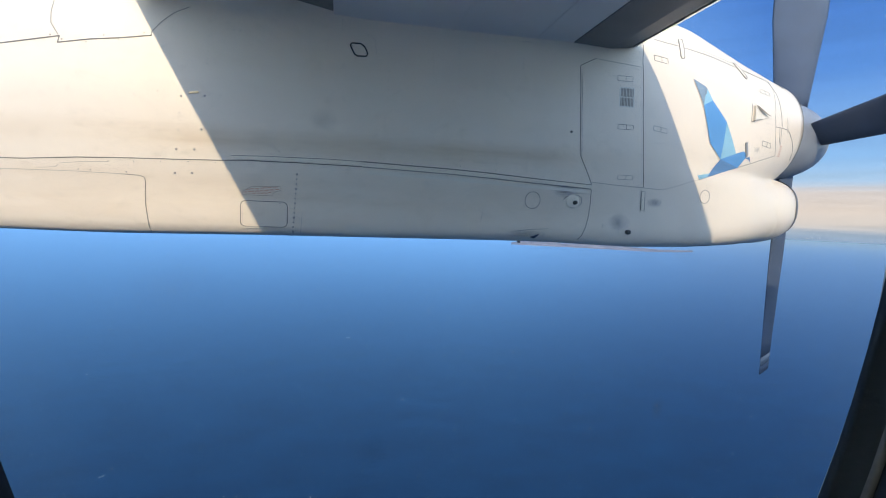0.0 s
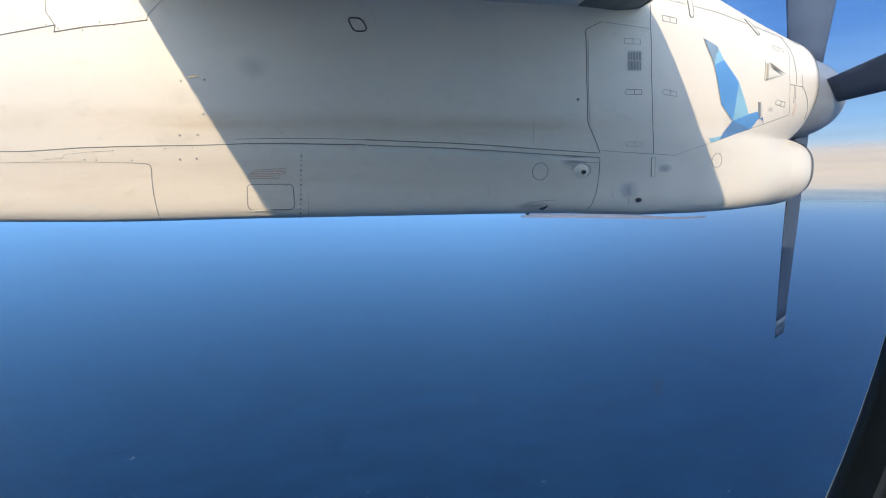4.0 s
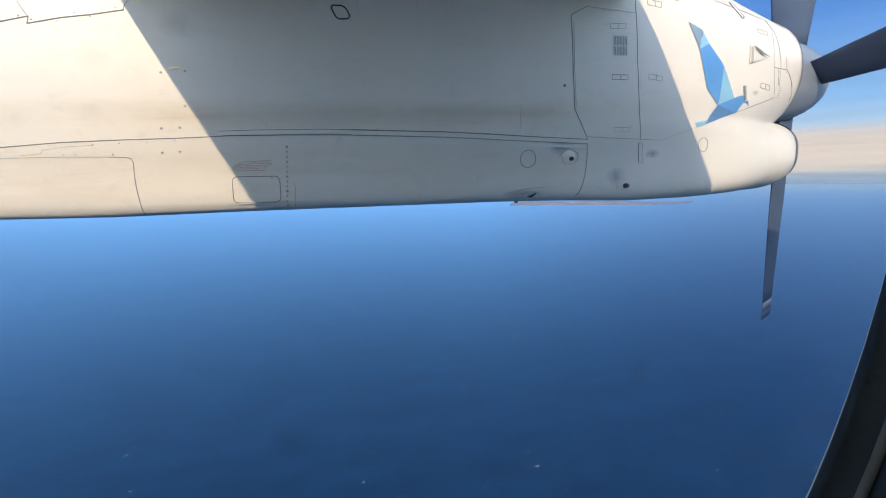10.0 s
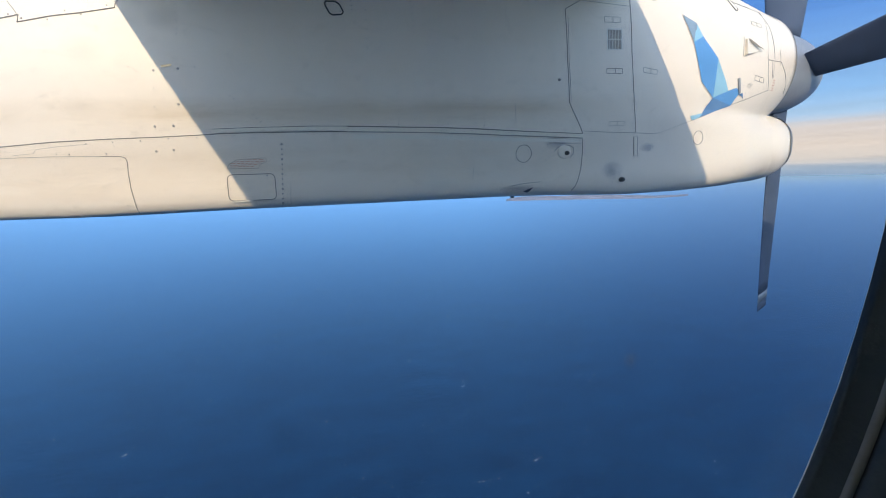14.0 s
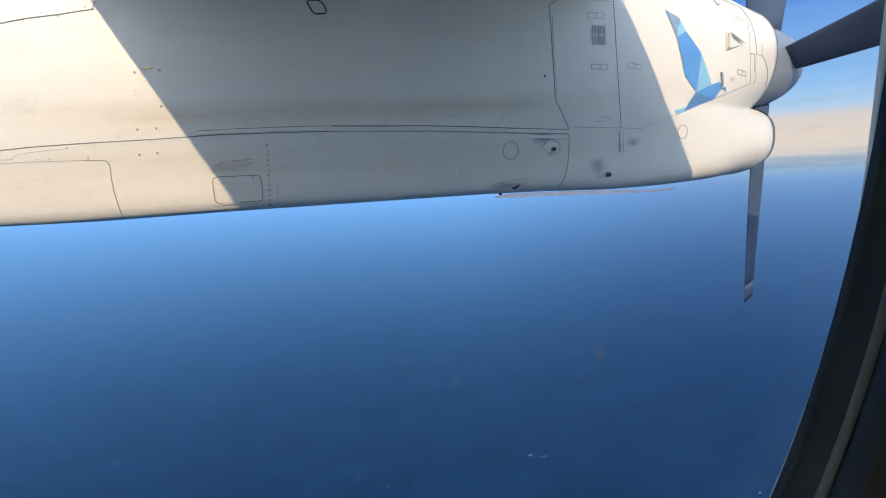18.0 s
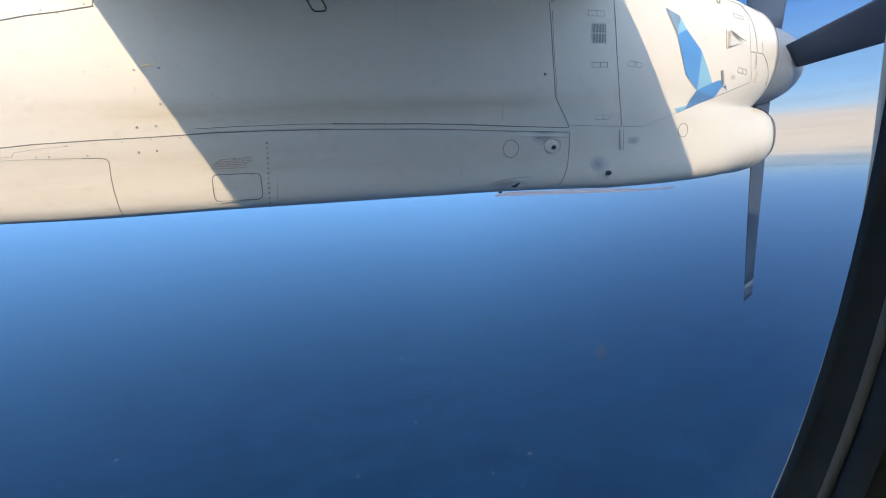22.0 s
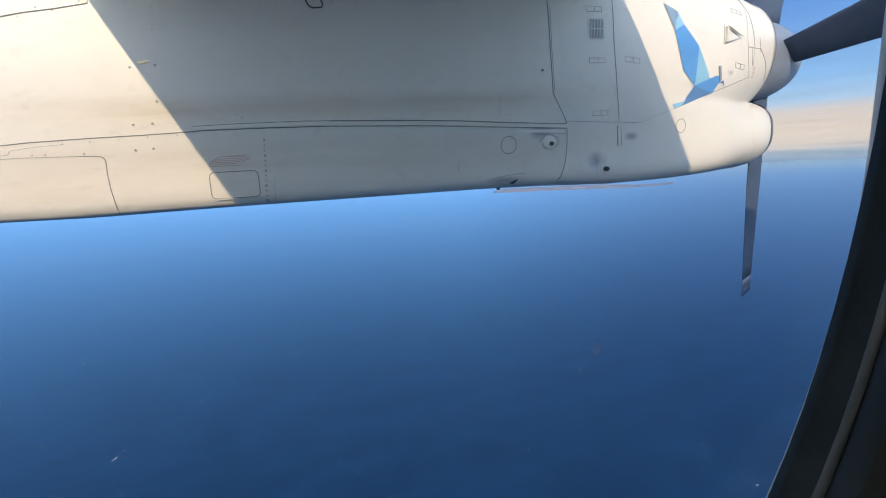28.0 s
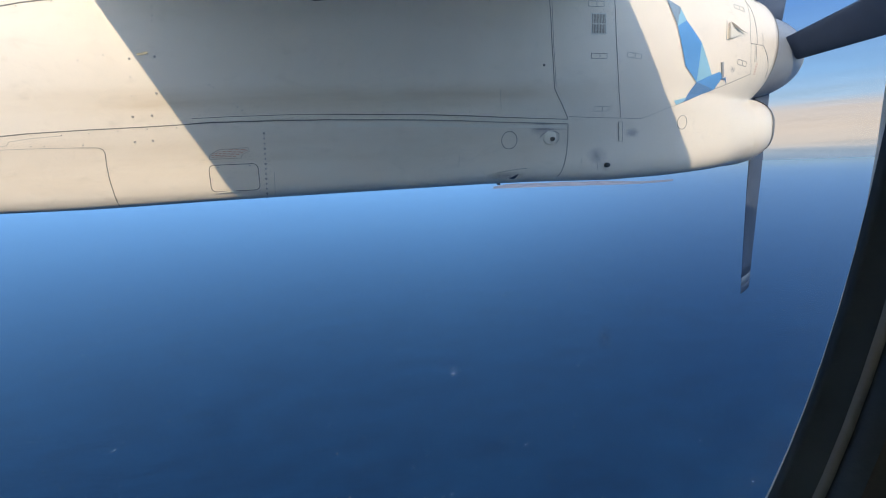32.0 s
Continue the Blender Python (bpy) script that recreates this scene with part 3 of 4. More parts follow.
for x, z in ((-1.109, 0.182), (-0.998, 0.187), (-0.880, 0.191), (-0.757, 0.199), (-0.632, 0.201)):
    rivet(x, z, 1.0)
for x0, z0, x1, z1, k in ((0.624, 0.862, 0.686, 0.856, 4), (0.765, 0.851, 0.79, 0.847, 3), (0.923, 0.938, 0.971, 0.940, 4), (0.924, 0.845, 0.925, 0.79, 3), (0.185, 0.47, 0.19, 0.38, 4), (0.337, 0.44, 0.34, 0.25, 7),
                          (0.60, 0.44, 0.60, 0.25, 7), (0.43, 0.85, 0.435, 0.70, 6), (0.57, 0.92, 0.575, 0.75, 7), (0.20, 0.80, 0.20, 0.62, 5), (0.80, 0.34, 0.80, 0.24, 4), (-0.66, 0.80, -0.665, 0.69, 4), (-0.58, 0.84, -0.52, 0.84, 3),
                          (-0.038, 0.95, -0.035, 0.90, 3), (0.13, 0.86, 0.135, 0.80, 4), (0.07, 0.90, 0.12, 0.87, 3), (1.813, 1.062, 2.30, 0.985, 26), (1.85, 1.040, 2.28, 0.972, 16)):
    for i in range(k):
        u = i / max(1, k - 1)
        rivet(x0 + (x1 - x0) * u, z0 + (z1 - z0) * u, 0.8 if x0 > 1.8 else 1.0)

# ---- propeller ----
HUB = Vector((3.17, YC, 0.61))
prop = thing("propeller", "four-bladed propeller with blue-grey blades and a grey spinner", "propeller", HUB)
rings = []
for i in range(15):
    u = i / 14
    x = -0.24 + 0.51 * math.sin(u * math.pi / 2)
    r = 0.282 * math.sqrt(max(0.0, 1 - max(0, (x + 0.17) / 0.44) ** 2)) + 0.002
    rings.append([(x, r * math.cos(a), r * math.sin(a)) for a in ANG[::2]])
part("spinner", loft(rings, True, True), SPINNER, prop, "rounded grey painted spinner", True)
R = 1.73


def blade_rings(r0, r1, k):
    out = []
    for i in range(k):
        r = r0 + (r1 - r0) * i / (k - 1)
        u = r / R
        chord = 0.20 + 0.14 * min(1, max(0, (u - 0.12) / 0.4)) - 0.06 * max(0, u - 0.75) / 0.25
        thick = 0.10 - 0.09 * min(1, u * 1.2)
        tw = radians(58 - 2 * u)
        ring = []
        for j in range(16):
            a = 2 * math.pi * j / 16
            c, t = chord / 2 * math.cos(a), thick / 2 * math.sin(a) * (1.15 + 0.5 * math.cos(a))
            ring.append((c * math.sin(tw) + t * math.cos(tw), c * math.cos(tw) - t * math.sin(tw), -r))
        out.append(ring)
    return out


for th in (1, 90, 181, 264):
    turn = Matrix.Rotation(radians(th), 4, "X")
    bm = loft(blade_rings(0.24, 1.60, 16), True, True)
    bm.transform(turn)
    blade = part("blade", bm, BLADE, prop, "blue-grey propeller blade", True)
    for name, a, b, mat in (("tip_band", 1.60, 1.665, TIPWHITE), ("blade_tip", 1.665, R, BLADE)):
        bm = loft(blade_rings(a, b, 3), True, True)
        bm.transform(turn)
        part(name, bm, mat, blade, "white painted band" if name == "tip_band" else "", True)

# ---- wing ----
wing = thing("wing", "grey high wing with black rubber boot on its leading edge", "wing", (0.3, 4.0, 1.1))


def on_wing(name, bm, mat, label="", smooth=False):
    bm.transform(Matrix.Translation((-0.3, -4.0, -1.1)))
    return part(name, bm, mat, wing, label, smooth)


def swept(prof, y0, y1, steps=2):
    return loft([[(x, y, z) for x, z in prof] for y in np.linspace(y0, y1, steps)], True, True)


UNDER = [(1.22, 0.968), (0.8, 0.962), (0.1, 0.965), (-0.08, 0.975)]
OVER = [(-0.08, 1.25), (0.3, 1.36), (0.9, 1.36), (1.3, 1.23), (1.22, 1.15)]
on_wing("wing_box", swept(UNDER + OVER, -0.45, 9.0), WING_PAINT)
on_wing("deicing_boot", swept([(1.224, 0.966), (1.45, 0.955), (1.565, 0.972), (1.61, 0.995), (1.62, 1.02), (1.61, 1.05), (1.56, 1.10), (1.46, 1.16), (1.304, 1.235), (1.224, 1.15)], -0.45, 9.0), BOOT, "black rubber de-icing boot")
on_wing("flap", swept([(-0.36, 1.05), (-0.6, 1.03), (-0.85, 0.99), (-1.0, 0.965), (-1.005, 0.985), (-0.6, 1.13), (-0.36, 1.21)], -0.45, 9.0), WING_PAINT)

# solid fill: the gap's shade is in its colour, and it stops sun leaking
on_wing("flap_gap_fill", swept([(-0.083, 0.990), (-0.357, 1.045), (-0.357, 1.2), (-0.083, 1.24)], -0.45, 9.0), GAP, "dark fill standing for the shade in the flap gap")
on_wing("edge_strip", swept([(1.578, 0.970), (1.614, 0.984), (1.627, 1.004), (1.621, 1.010), (1.60, 0.992)], -0.45, 9.0), METAL, "bright metal strip under the leading edge")
# seams on the underside
SMOOTHED = material("smoothed_seam", (0.62, 0.61, 0.59), 0.5, vary=0.05)
for x, z in ((0.55, 0.9628), (1.0, 0.9645)):
    on_wing("panel_seam", swept([(x - 0.002, z - 0.0015), (x + 0.002, z - 0.0015), (x + 0.002, z + 0.004), (x - 0.002, z + 0.004)], -0.4, 8.9), SMOOTHED)

# ---- cabin and window ----
WX, WZ, WA, WB, WT, WN = 0.0499, 0.0995, 0.1405, 0.2972, 0.150, 2.25   # middle, half width, depth below and height above the middle, roundness


def outline(off, y, n=96):
    pts = []
    for i in range(n):
        a = 2 * math.pi * i / n
        c, s = math.cos(a), math.sin(a)
        pts.append((WX + (WA + off + (0.006 if c < 0 else 0)) * math.copysign(abs(c) ** (2 / WN), c), y, WZ + ((WB if s < 0 else WT) + off) * math.copysign(abs(s) ** (2 / WN), s)))
    return pts


def rings_of(spec):
    return loft([outline(o, y) for o, y in spec])


window = thing("window_1", "oval cabin window with dark rubber seal and grey plastic trim", "window", (0, 0, 0), kind="structure")
part("seal", rings_of([(0.05, 0.152), (0.02, 0.148), (0.0, 0.145), (0.003, 0.1435), (0.007, 0.1425), (0.0085, 0.139), (0.02, 0.139)]), RUBBER, window, "black rubber window seal", True)


def rim_ring(off, y):
    """The rim stands in further round the upper half, where its lit edge shows."""
    return [(x - 0.0042 * min(1, max(0, (z + 0.03) * 20)) * (1 if x > WX else -1), y, z) for x, y, z in outline(off, y)]


part("pane_rim", loft([outline(0.022, 0.1515), rim_ring(0.0122, 0.1512), rim_ring(0.0122, 0.1540), rim_ring(0.024, 0.158), rim_ring(0.03, 0.160)]), LIT_RIM, window, "outer pane rim, pale for the light caught on its edge", True)
# the bead's lit edge and dark flank are put into two colours
part("trim_bead", rings_of([(0.0085, 0.1405), (0.0085, 0.1390), (0.0092, 0.1380), (0.0105, 0.1375), (0.0118, 0.1378)]), TRIM, window, "grey plastic bead round the seal", True)
part("bead_flank", rings_of([(0.0118, 0.1378), (0.0122, 0.1360), (0.0138, 0.1340), (0.0165, 0.1322)]), RUBBER, window, "dark flank of the bead, shaded by its colour", True)
part("reveal", rings_of([(0.0165, 0.1322), (0.0185, 0.1325), (0.022, 0.131), (0.036, 0.121), (0.052, 0.105), (0.066, 0.096), (0.09, 0.093)]), REVEAL, window, "", True)


def pane_material(least=0.007, most=0.022):
    """Clear plastic with a thin film of dust that scatters daylight."""
    m = bpy.data.materials.new("dusty_window_pane")
    m.use_nodes = True
    n, l = m.node_tree.nodes, m.node_tree.links
    n.remove(n["Principled BSDF"])
    clear, dust, mix = n.new("ShaderNodeBsdfTransparent"), n.new("ShaderNodeBsdfTranslucent"), n.new("ShaderNodeMixShader")
    dust.inputs["Color"].default_value = (0.9, 0.9, 0.9, 1)
    t = n.new("ShaderNodeTexCoord")
    a = n.new("ShaderNodeTexNoise")
    a.inputs["Scale"].default_value, a.inputs["Detail"].default_value = 14, 6
    l.new(t.outputs["Object"], a.inputs["Vector"])
    r = n.new("ShaderNodeMapRange")
    r.inputs["From Min"].default_value, r.inputs["From Max"].default_value = 0.3, 0.75
    r.inputs["To Min"].default_value, r.inputs["To Max"].default_value = least, most
    l.new(a.outputs["Fac"], r.inputs["Value"])
    mp = n.new("ShaderNodeMapping")
    mp.vector_type = "TEXTURE"
    mp.inputs["Location"].default_value, mp.inputs["Scale"].default_value = (WX, 0.1505, WZ), (WA, 1.0, WB)
    l.new(t.outputs["Object"], mp.inputs["Vector"])
    far = n.new("ShaderNodeVectorMath")
    far.operation = "LENGTH"
    l.new(mp.outputs[0], far.inputs[0])
    edge = n.new("ShaderNodeMapRange")
    edge.inputs["From Min"].default_value, edge.inputs["From Max"].default_value, edge.inputs["To Max"].default_value = 0.965, 1.0, 0.022
    l.new(far.outputs["Value"], edge.inputs["Value"])
    both = n.new("ShaderNodeMath")
    sep = n.new("ShaderNodeSeparateXYZ")
    l.new(t.outputs["Object"], sep.inputs[0])
    # film made thicker upward, a veil added to lift the shaded wing and cowl
    high = n.new("ShaderNodeMapRange")
    high.interpolation_type = "SMOOTHSTEP"
    high.inputs["From Min"].default_value, high.inputs["From Max"].default_value = -0.07, 0.03
    high.inputs["To Min"].default_value, high.inputs["To Max"].default_value = 0.6, 2.4
    l.new(sep.outputs["Z"], high.inputs["Value"])
    film = n.new("ShaderNodeMath")
    film.operation = "MULTIPLY"
    l.new(r.outputs[0], film.inputs[0])
    l.new(high.outputs[0], film.inputs[1])
    l.new(film.outputs[0], both.inputs[0])
    l.new(edge.outputs[0], both.inputs[1])
    l.new(both.outputs[0], mix.inputs[0])
    l.new(clear.outputs[0], mix.inputs[1])
    l.new(dust.outputs[0], mix.inputs[2])
    l.new(mix.outputs[0], n["Material Output"].inputs["Surface"])
    return m


bm = bmesh.new()
bm.faces.new([bm.verts.new(p) for p in outline(0.04, 0.1505)])
pane = part("pane", bm, pane_material(), window, "clear plastic pane with dust and smudges")
pane.visible_shadow = False

# barrel of the fuselage with the opening for the window
fus = thing("fuselage", "white fuselage barrel with a cabin window", "fuselage", (0, -1.19, 0), kind="structure")
FR, FY, FZ = 1.345, -1.19, -0.05


def wall_with_hole(y_hole, off, rad, name, mat):
    """The barrel from the window's rim outwards, closed at both ends."""
    bm = bmesh.new()
    n = 96
    rim = [bm.verts.new(p) for p in outline(off, y_hole, n)]
    edge = []
    for i in range(n):
        a = 2 * math.pi * i / n
        c, s = math.cos(a), math.sin(a)
        k = 0.42 / max(abs(c), abs(s))
        x, z = WX + k * c, WZ + k * s
        edge.append(bm.verts.new((x, FY + math.sqrt(rad ** 2 - (z - FZ) ** 2), z)))
    for i in range(n):
        j = (i + 1) % n
        bm.faces.new((rim[i], rim[j], edge[j], edge[i]))
    # the rest of the barrel
    a0 = math.asin((WZ + 0.42 - FZ) / rad)
    a1 = math.asin((WZ - 0.42 - FZ) / rad)
    def strip(xs, angs):
        vs = [[bm.verts.new((x, FY + rad * math.cos(a), FZ + rad * math.sin(a))) for a in angs] for x in xs]
        for p, q in zip(vs, vs[1:]):
            for i in range(len(angs) - 1):
                bm.faces.new((p[i], p[i + 1], q[i + 1], q[i]))
    far = (math.pi - 0.15, math.pi + 0.12)
    strip([-5, 5], list(np.linspace(a0, far[0], 32)))
    strip([-5, 5], list(np.linspace(far[1], a1 + 2 * math.pi, 32)))
    # an unseen row of windows on the other side, cut to light the cabin
    for i in range(13):
        x = -5 + i * 0.8
        strip([x, min(5, x + 0.52)], list(np.linspace(far[0], far[1], 4)))
    strip([-5, WX - 0.42], list(np.linspace(a1, a0, 16)))
    strip([WX + 0.42, 5], list(np.linspace(a1, a0, 16)))
    for x in (-5, 5):
        bm.faces.new([bm.verts.new((x, FY + rad * math.cos(a), FZ + rad * math.sin(a))) for a in np.linspace(0, 2 * math.pi, 65)[:-1]])
    bmesh.ops.remove_doubles(bm, verts=bm.verts, dist=0.0005)
    bmesh.ops.recalc_face_normals(bm, faces=bm.faces)
    ob = part(name, bm, mat, None)
    return ob


for name, y_hole, off, rad, mat in (("outer_skin", 0.160, 0.05, 1.352, WHITE), ("cabin_lining", 0.093, 0.09, 1.285, CABIN)):
    ob = wall_with_hole(y_hole, off, rad, name, mat)
    ob.parent = fus
    ob.matrix_parent_inverse = Matrix.Translation((0, 1.19, 0))

# ---- sea, cloud bank, sky ----
SEA_Z = -110.0


def sea_material():
    m = bpy.data.materials.new("sea_water")
    m.use_nodes = True
    n, l = m.node_tree.nodes, m.node_tree.links
    n.remove(n["Principled BSDF"])
    water, gloss, mix, fres = n.new("ShaderNodeBsdfDiffuse"), n.new("ShaderNodeBsdfGlossy"), n.new("ShaderNodeMixShader"), n.new("ShaderNodeFresnel")
    gloss.inputs["Color"].default_value, gloss.inputs["Roughness"].default_value = (0.56, 0.82, 1.0, 1), 0.34
    fres.inputs["IOR"].default_value = 1.33
    l.new(fres.outputs[0], mix.inputs[0])
    l.new(water.outputs[0], mix.inputs[1])
    l.new(gloss.outputs[0], mix.inputs[2])
    l.new(mix.outputs[0], n["Material Output"].inputs["Surface"])
    t = n.new("ShaderNodeTexCoord")
    mp = n.new("ShaderNodeMapping")
    mp.inputs["Scale"].default_value = (0.5, 1.0, 1.0)
    mp.inputs["Rotation"].default_value = (0, 0, -0.30)
    l.new(t.outputs["Object"], mp.inputs["Vector"])
    big = n.new("ShaderNodeTexNoise")
    big.inputs["Scale"].default_value, big.inputs["Detail"].default_value = 0.44, 6
    l.new(mp.outputs[0], big.inputs["Vector"])
    fine = n.new("ShaderNodeTexNoise")
    fine.inputs["Scale"].default_value, fine.inputs["Detail"].default_value = 1.5, 4
    l.new(mp.outputs[0], fine.inputs["Vector"])
    ripple = n.new("ShaderNodeBump")
    ripple.inputs["Strength"].default_value, ripple.inputs["Distance"].default_value = 0.22, 0.095
    l.new(fine.outputs["Fac"], ripple.inputs["Height"])
    u = n.new("ShaderNodeBump")
    u.inputs["Strength"].default_value, u.inputs["Distance"].default_value = 0.26, 0.37
    l.new(ripple.outputs[0], u.inputs["Normal"])
    l.new(big.outputs["Fac"], u.inputs["Height"])
    for s in (water, gloss, fres):
        l.new(u.outputs[0], s.inputs["Normal"])
    # lighter and darker patches, and the shading of small waves, put into the colour
    wide = n.new("ShaderNodeTexNoise")
    wide.inputs["Scale"].default_value, wide.inputs["Detail"].default_value, wide.inputs["Roughness"].default_value = 0.055, 9, 0.72
    l.new(mp.outputs[0], wide.inputs["Vector"])
    ramp = n.new("ShaderNodeValToRGB")
    ramp.color_ramp.elements[0].color, ramp.color_ramp.elements[1].color = (0.0006, 0.0178, 0.050, 1), (0.0012, 0.0335, 0.085, 1)
    ramp.color_ramp.elements[0].position, ramp.color_ramp.elements[1].position = 0.35, 0.68
    l.new(wide.outputs["Fac"], ramp.inputs["Fac"])
    l.new(ramp.outputs[0], water.inputs["Color"])
    return m


bm = bmesh.new()
radii = [0, 60, 150, 300, 600, 1200, 2400, 4900]
vs = [[bm.verts.new((r * math.cos(a), r * math.sin(a), 0)) for a in np.linspace(0, 2 * math.pi, 97)[:-1]] for r in radii[1:]]
for p, q in zip(vs, vs[1:]):
    for i in range(96):
        j = (i + 1) % 96
        bm.faces.new((p[i], q[i], q[j], p[j]))
bm.faces.new(vs[0])
sea = part("water", bm, sea_material())
sea.location.z = SEA_Z
tagged(sea, "deep blue open sea with small waves", "sea", kind="structure")


def bank_material():
    m = bpy.data.materials.new("cloud_bank")
    m.use_nodes = True
    n, l = m.node_tree.nodes, m.node_tree.links
    n.remove(n["Principled BSDF"])
    t = n.new("ShaderNodeTexCoord")
    sep = n.new("ShaderNodeSeparateXYZ")
    l.new(t.outputs["Object"], sep.inputs[0])
    mp = n.new("ShaderNodeMapping")
    mp.inputs["Scale"].default_value = (0.0006, 0.0006, 0.016)
    l.new(t.outputs["Object"], mp.inputs["Vector"])
    noi = n.new("ShaderNodeTexNoise")
    noi.inputs["Scale"].default_value, noi.inputs["Detail"].default_value = 1.6, 6
    l.new(mp.outputs[0], noi.inputs["Vector"])
    # height with a ragged edge
    wob = n.new("ShaderNodeMath")
    wob.operation = "MULTIPLY_ADD"
    wob.inputs[1].default_value = 60
    l.new(noi.outputs["Fac"], wob.inputs[0])
    l.new(sep.outputs["Z"], wob.inputs[2])
    mr = n.new("ShaderNodeMapRange")
    mr.inputs["From Min"].default_value, mr.inputs["From Max"].default_value = -300, 2500
    l.new(wob.outputs[0], mr.inputs["Value"])
    ramp = n.new("ShaderNodeValToRGB")
    e = ramp.color_ramp.elements
    e[0].position, e[0].color = 0.0, (0.046, 0.108, 0.212, 1)
    e[1].position, e[1].color = 1.0, (0.004, 0.035, 0.172, 1)
    for p, c in ((0.043, (0.053, 0.115, 0.212, 1)), (0.078, (0.070, 0.120, 0.205, 1)), (0.100, (0.105, 0.148, 0.216, 1)), (0.125, (0.190, 0.195, 0.214, 1)), (0.165, (0.214, 0.209, 0.220, 1)), (0.215, (0.195, 0.200, 0.228, 1)), (0.245, (0.115, 0.193, 0.310, 1)), (0.31, (0.072, 0.162, 0.318, 1)), (0.55, (0.025, 0.089, 0.267, 1))):
        k = e.new(p)
        k.color = c
    l.new(mr.outputs[0], ramp.inputs["Fac"])
    streak = n.new("ShaderNodeMapRange")
    streak.inputs["From Min"].default_value, streak.inputs["From Max"].default_value = 0.3, 0.7
    streak.inputs["To Min"].default_value, streak.inputs["To Max"].default_value = 0.90, 1.06
    l.new(noi.outputs["Fac"], streak.inputs["Value"])
    em = n.new("ShaderNodeEmission")
    # away from the bank clear blue haze; its unseen heights glow for the sea's reflection
    side = n.new("ShaderNodeMapRange")
    side.inputs["From Min"].default_value, side.inputs["From Max"].default_value = 1300, 3300
    l.new(sep.outputs["X"], side.inputs["Value"])
    ahead = n.new("ShaderNodeMapRange")
    ahead.inputs["From Min"].default_value, ahead.inputs["From Max"].default_value = -600, 1400
    l.new(sep.outputs["Y"], ahead.inputs["Value"])
    part_of = n.new("ShaderNodeMath")
    part_of.operation = "MULTIPLY"
    l.new(side.outputs[0], part_of.inputs[0])
    l.new(ahead.outputs[0], part_of.inputs[1])
    clear = n.new("ShaderNodeValToRGB")
    c = clear.color_ramp.elements
    c[0].position, c[0].color = 0.0, (0.033, 0.095, 0.200, 1)
    c[1].position, c[1].color = 1.0, (0.04, 0.14, 0.38, 1)
    for p, q in ((0.1, (0.043, 0.114, 0.232, 1)), (0.22, (0.14, 0.30, 0.55, 1)), (0.5, (0.105, 0.25, 0.52, 1))):
        c.new(p).color = q
    l.new(mr.outputs[0], clear.inputs["Fac"])
    pick = n.new("ShaderNodeMix")
    pick.data_type = "RGBA"
    l.new(part_of.outputs[0], pick.inputs["Factor"])
    l.new(clear.outputs[0], pick.inputs["A"])
    l.new(ramp.outputs[0], pick.inputs["B"])
    l.new(pick.outputs["Result"], em.inputs["Color"])
    l.new(streak.outputs[0], em.inputs["Strength"])
    tr = n.new("ShaderNodeBsdfTransparent")
    mix = n.new("ShaderNodeMixShader")
    # elsewhere the sheet thins out into the sky, low over the sea
    low = n.new("ShaderNodeMapRange")
    low.inputs["From Min"].default_value, low.inputs["From Max"].default_value = -120, 200
    l.new(sep.outputs["Z"], low.inputs["Value"])
    away = n.new("ShaderNodeMath")
    away.operation = "SUBTRACT"
    away.inputs[0].default_value = 1
    l.new(ahead.outputs[0], away.inputs[1])
    thin = n.new("ShaderNodeMath")
    thin.operation = "MULTIPLY"
    l.new(low.outputs[0], thin.inputs[0])
    l.new(away.outputs[0], thin.inputs[1])
    l.new(thin.outputs[0], mix.inputs[0])
    l.new(em.outputs[0], mix.inputs[1])
    l.new(tr.outputs[0], mix.inputs[2])
    l.new(mix.outputs[0], n["Material Output"].inputs["Surface"])
    return m


# a glowing sheet: cloud, haze and sky are all in its emission
bank = part("backdrop", loft([[(4850 * math.cos(a), 4850 * math.sin(a), z) for a in ANG] for z in (SEA_Z - 1, 2500)]), bank_material())
tagged(bank, "pale band of low cloud and haze along the horizon", "cloud bank", kind="structure")


# foam on the wave crests
rng = random.Random(5)
bm = bmesh.new()
for i in range(680):
    az, el = radians(rng.uniform(-40, 60)), radians(6 + 32 * rng.random() ** 0.75)
    d = -SEA_Z / math.tan(el)
    cx, cy = d * math.sin(az), d * math.cos(az)
    size = rng.choice((0.4, 0.5, 0.5, 0.6, 0.7, 0.9, 1.3)) * (0.12 + d / 1250)
    for k in range(rng.choice((1, 1, 1, 1, 2))):
        ox, oy = rng.uniform(-4, 4) * size * (k > 0), rng.uniform(-1.5, 1.5) * size * (k > 0)
        lx, ly = size * rng.uniform(0.5, 1.3), size * rng.uniform(0.25, 0.6)
        ring = []
        for j in range(7):
            a = 2 * math.pi * j / 7
            q = rng.uniform(0.6, 1.15)
            ring.append(bm.verts.new((cx + ox + lx * q * math.cos(a), cy + oy + ly * q * math.sin(a), 0.05)))
        tip = bm.verts.new((cx + ox, cy + oy, 0.05 + 0.35 * size))
        for j in range(7):
            bm.faces.new((ring[j], ring[(j + 1) % 7], tip))
foam = part("sea_foam", bm, material("white_foam", (0.78, 0.80, 0.82), 0.8, vary=0.05))
foam.location.z = SEA_Z
tagged(foam, "scattered small whitecaps on the blue sea", "whitecaps", kind="stuff")

# low coast far off, drawing away from the eye as it runs ahead
def shore_at(az):
    """Distance and height factor of the shore in the direction az, in degrees."""
    d = 1890 + 6 * noise.noise((az * 1.1, 0, 0)) + 5.5 * max(0.0, az - 33) ** 2
    return d, min(1, (az - 19) / 1.5) * min(1, max(0.0, (38 - az) / 8)) ** 1.5


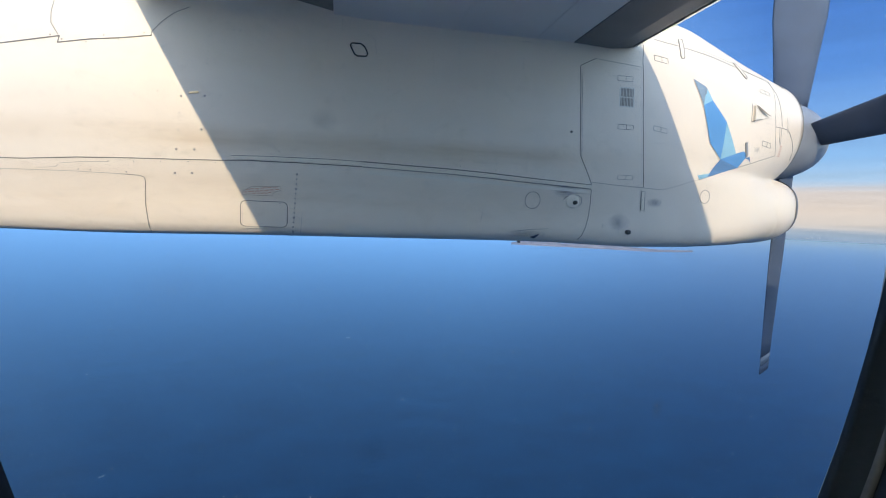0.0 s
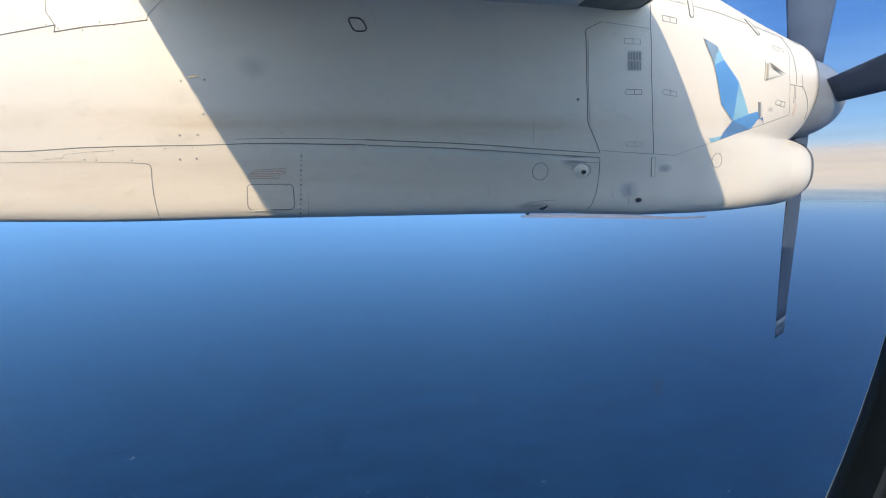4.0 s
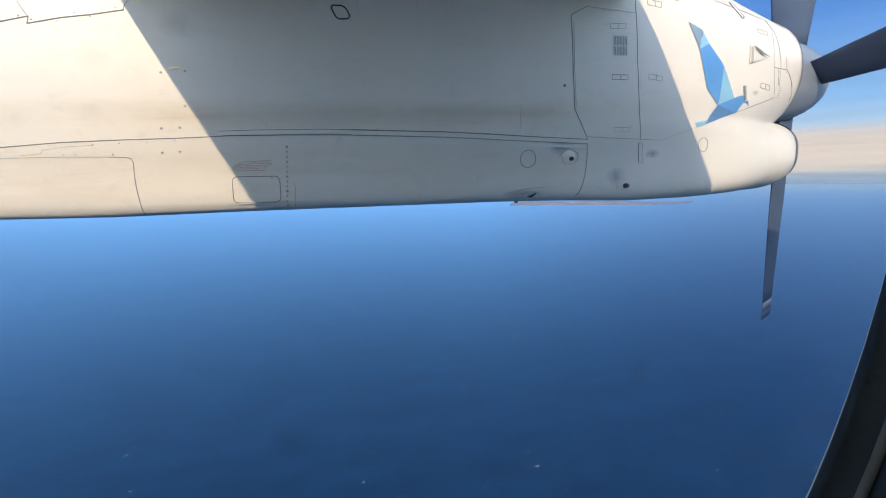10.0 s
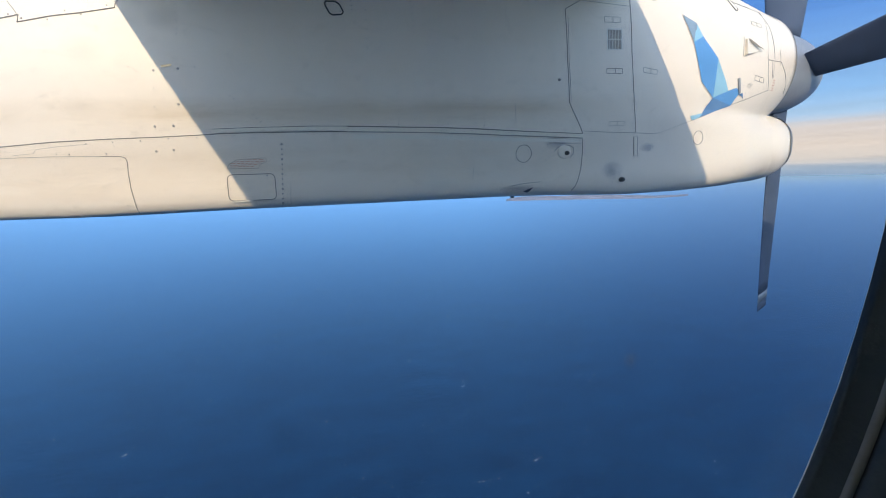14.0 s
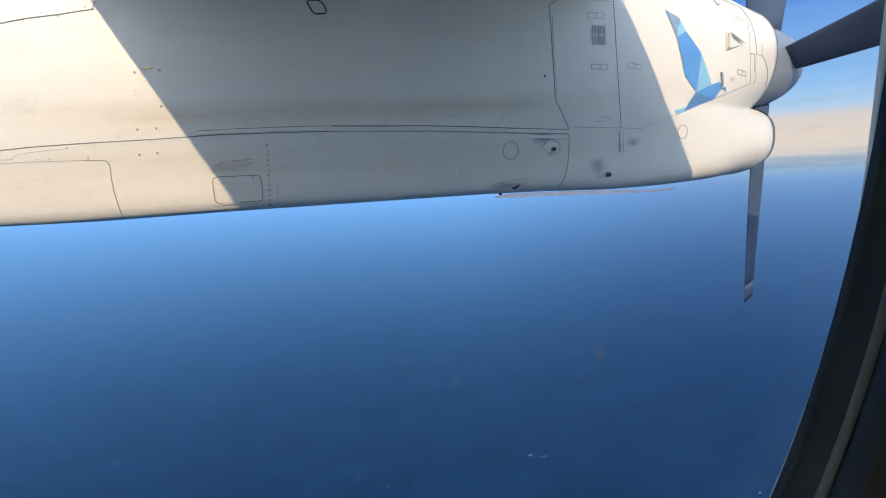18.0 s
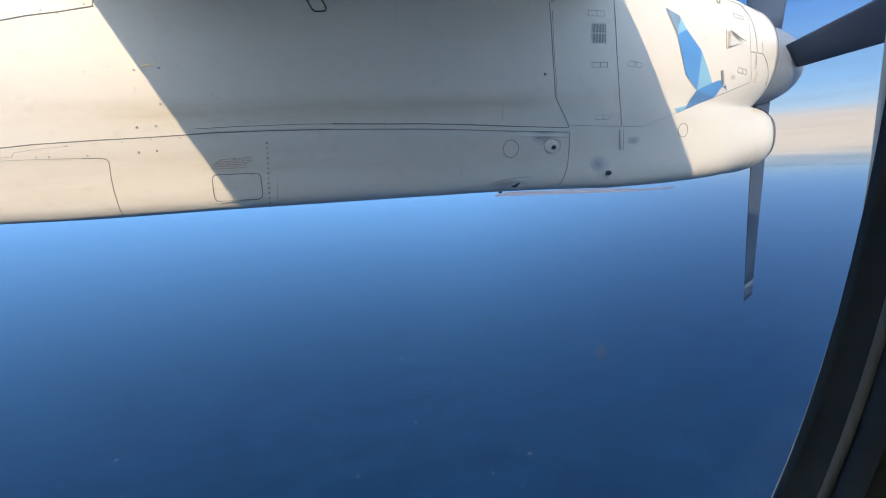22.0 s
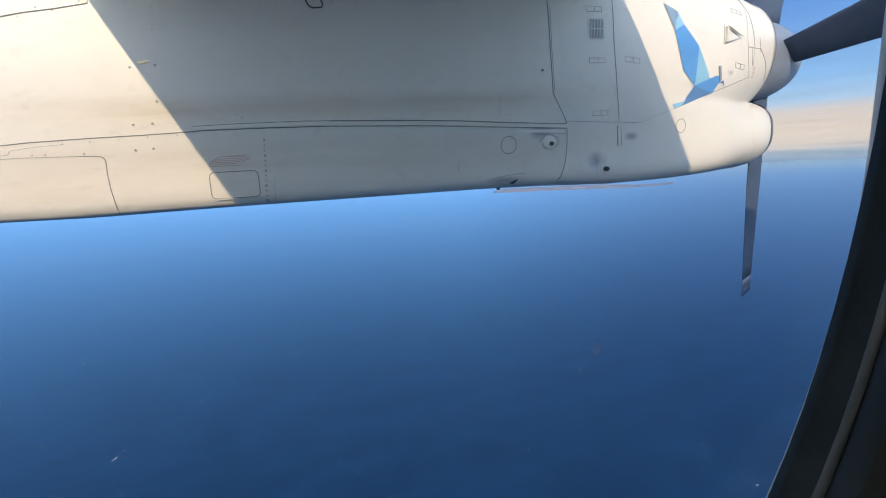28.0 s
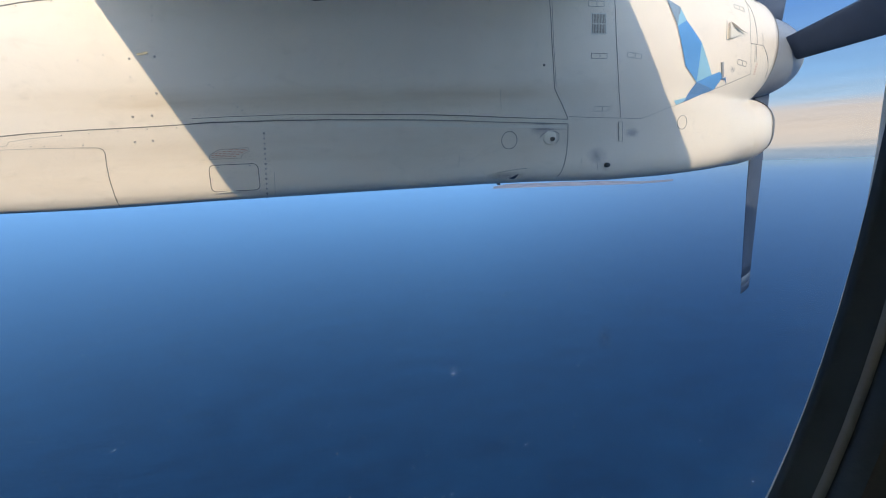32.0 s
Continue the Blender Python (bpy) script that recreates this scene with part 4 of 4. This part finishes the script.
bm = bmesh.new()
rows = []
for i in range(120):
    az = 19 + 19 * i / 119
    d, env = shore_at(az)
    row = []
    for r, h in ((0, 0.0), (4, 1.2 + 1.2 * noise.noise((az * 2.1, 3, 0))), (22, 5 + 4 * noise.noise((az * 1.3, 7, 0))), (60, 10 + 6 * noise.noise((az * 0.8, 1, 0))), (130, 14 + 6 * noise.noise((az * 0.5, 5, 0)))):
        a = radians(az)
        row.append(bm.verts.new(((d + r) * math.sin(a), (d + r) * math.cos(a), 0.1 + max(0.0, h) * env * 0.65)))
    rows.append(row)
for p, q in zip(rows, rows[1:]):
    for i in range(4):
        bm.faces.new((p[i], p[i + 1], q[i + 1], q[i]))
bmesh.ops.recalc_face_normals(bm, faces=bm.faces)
# distance haze is tinted into the rock's grey-lilac colour
coast = part("coast", bm, material("hazed_coast_rock", (0.23, 0.235, 0.27), 0.9, vary=0.35, scale=0.03, stain=(0.31, 0.25, 0.24), stain_scale=0.025, stain_amount=0.6), smooth=True)
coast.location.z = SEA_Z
tagged(coast, "low brown coast far off, tinted pale for the haze", "coast", kind="structure")
bm = bmesh.new()
for a0, a1 in ((19.4, 21.2), (22.4, 24.4), (25.2, 27.0), (27.5, 29.8), (30.6, 31.8)):
    k = 10
    pts = []
    for i in range(k + 1):
        az = a0 + (a1 - a0) * i / k
        d = shore_at(az)[0] - 2
        w = 5 * math.sin(math.pi * i / k) * (0.7 + 0.5 * noise.noise((az * 6, 2, 0))) + 0.5
        a = radians(az)
        pts.append([bm.verts.new(((d - e) * math.sin(a), (d - e) * math.cos(a), 0.2 + e * 0.02)) for e in (0, w)])
    for p, q in zip(pts, pts[1:]):
        bm.faces.new((p[0], q[0], q[1], p[1]))
part("surf_line", bm, material("surf_white", (0.72, 0.73, 0.76), 0.8), coast, "white surf along the shore")

# smudges on the pane
def smudge_material(name, color, amount):
    """A thin smear that lets the daylight through in its own colour."""
    m = stain_material(name, color, amount, 60)
    n, l = m.node_tree.nodes, m.node_tree.links
    b = n["Principled BSDF"]
    clear, smear, mix = n.new("ShaderNodeBsdfTransparent"), n.new("ShaderNodeBsdfTranslucent"), n.new("ShaderNodeMixShader")
    smear.inputs["Color"].default_value = (*color, 1)
    l.new(b.inputs["Alpha"].links[0].from_socket, mix.inputs[0])
    l.new(clear.outputs[0], mix.inputs[1])
    l.new(smear.outputs[0], mix.inputs[2])
    l.new(mix.outputs[0], n["Material Output"].inputs["Surface"])
    n.remove(b)
    return m


INNER = 0.097
bm = bmesh.new()
bm.faces.new([bm.verts.new(p) for p in outline(0.045, INNER)])
inner = part("inner_pane", bm, pane_material(0.002, 0.007), window, "clear inner plastic pane with smudges")
inner.visible_shadow = False
for x, z, rx, rz, color, amount in ((0.0643, -0.0399, 0.0013, 0.0022, (0.9, 0.45, 0.2), 0.20), (0.009, -0.045, 0.003, 0.004, (0.05, 0.05, 0.06), 0.08), (-0.0005, 0.0117, 0.0025, 0.002, (0.95, 0.85, 0.65), 0.14), (-0.0101, 0.0077, 0.003, 0.002, (0.95, 0.75, 0.5), 0.08),
                                    (-0.011, 0.001, 0.003, 0.002, (0.9, 0.75, 0.55), 0.06), (0.070, -0.003, 0.006, 0.010, (0.85, 0.88, 0.92), 0.07), (0.060, -0.006, 0.006, 0.007, (0.8, 0.85, 0.92), 0.05), (-0.023, -0.016, 0.010, 0.006, (0.9, 0.92, 0.95), 0.06), (0.036, 0.002, 0.012, 0.010, (0.85, 0.88, 0.92), 0.035)):
    bm = bmesh.new()
    for i in range(5):
        for j in range(5):
            bm.verts.new((x + rx * (i / 2 - 1), INNER - 0.001, z + rz * (j / 2 - 1)))
    bm.verts.ensure_lookup_table()
    for i in range(4):
        for j in range(4):
            bm.faces.new([bm.verts[k] for k in (i * 5 + j, i * 5 + j + 1, i * 5 + j + 6, i * 5 + j + 5)])
    ob = part("smudge", bm, smudge_material("pane_smudge", color, amount), inner)
    ob.visible_shadow = False
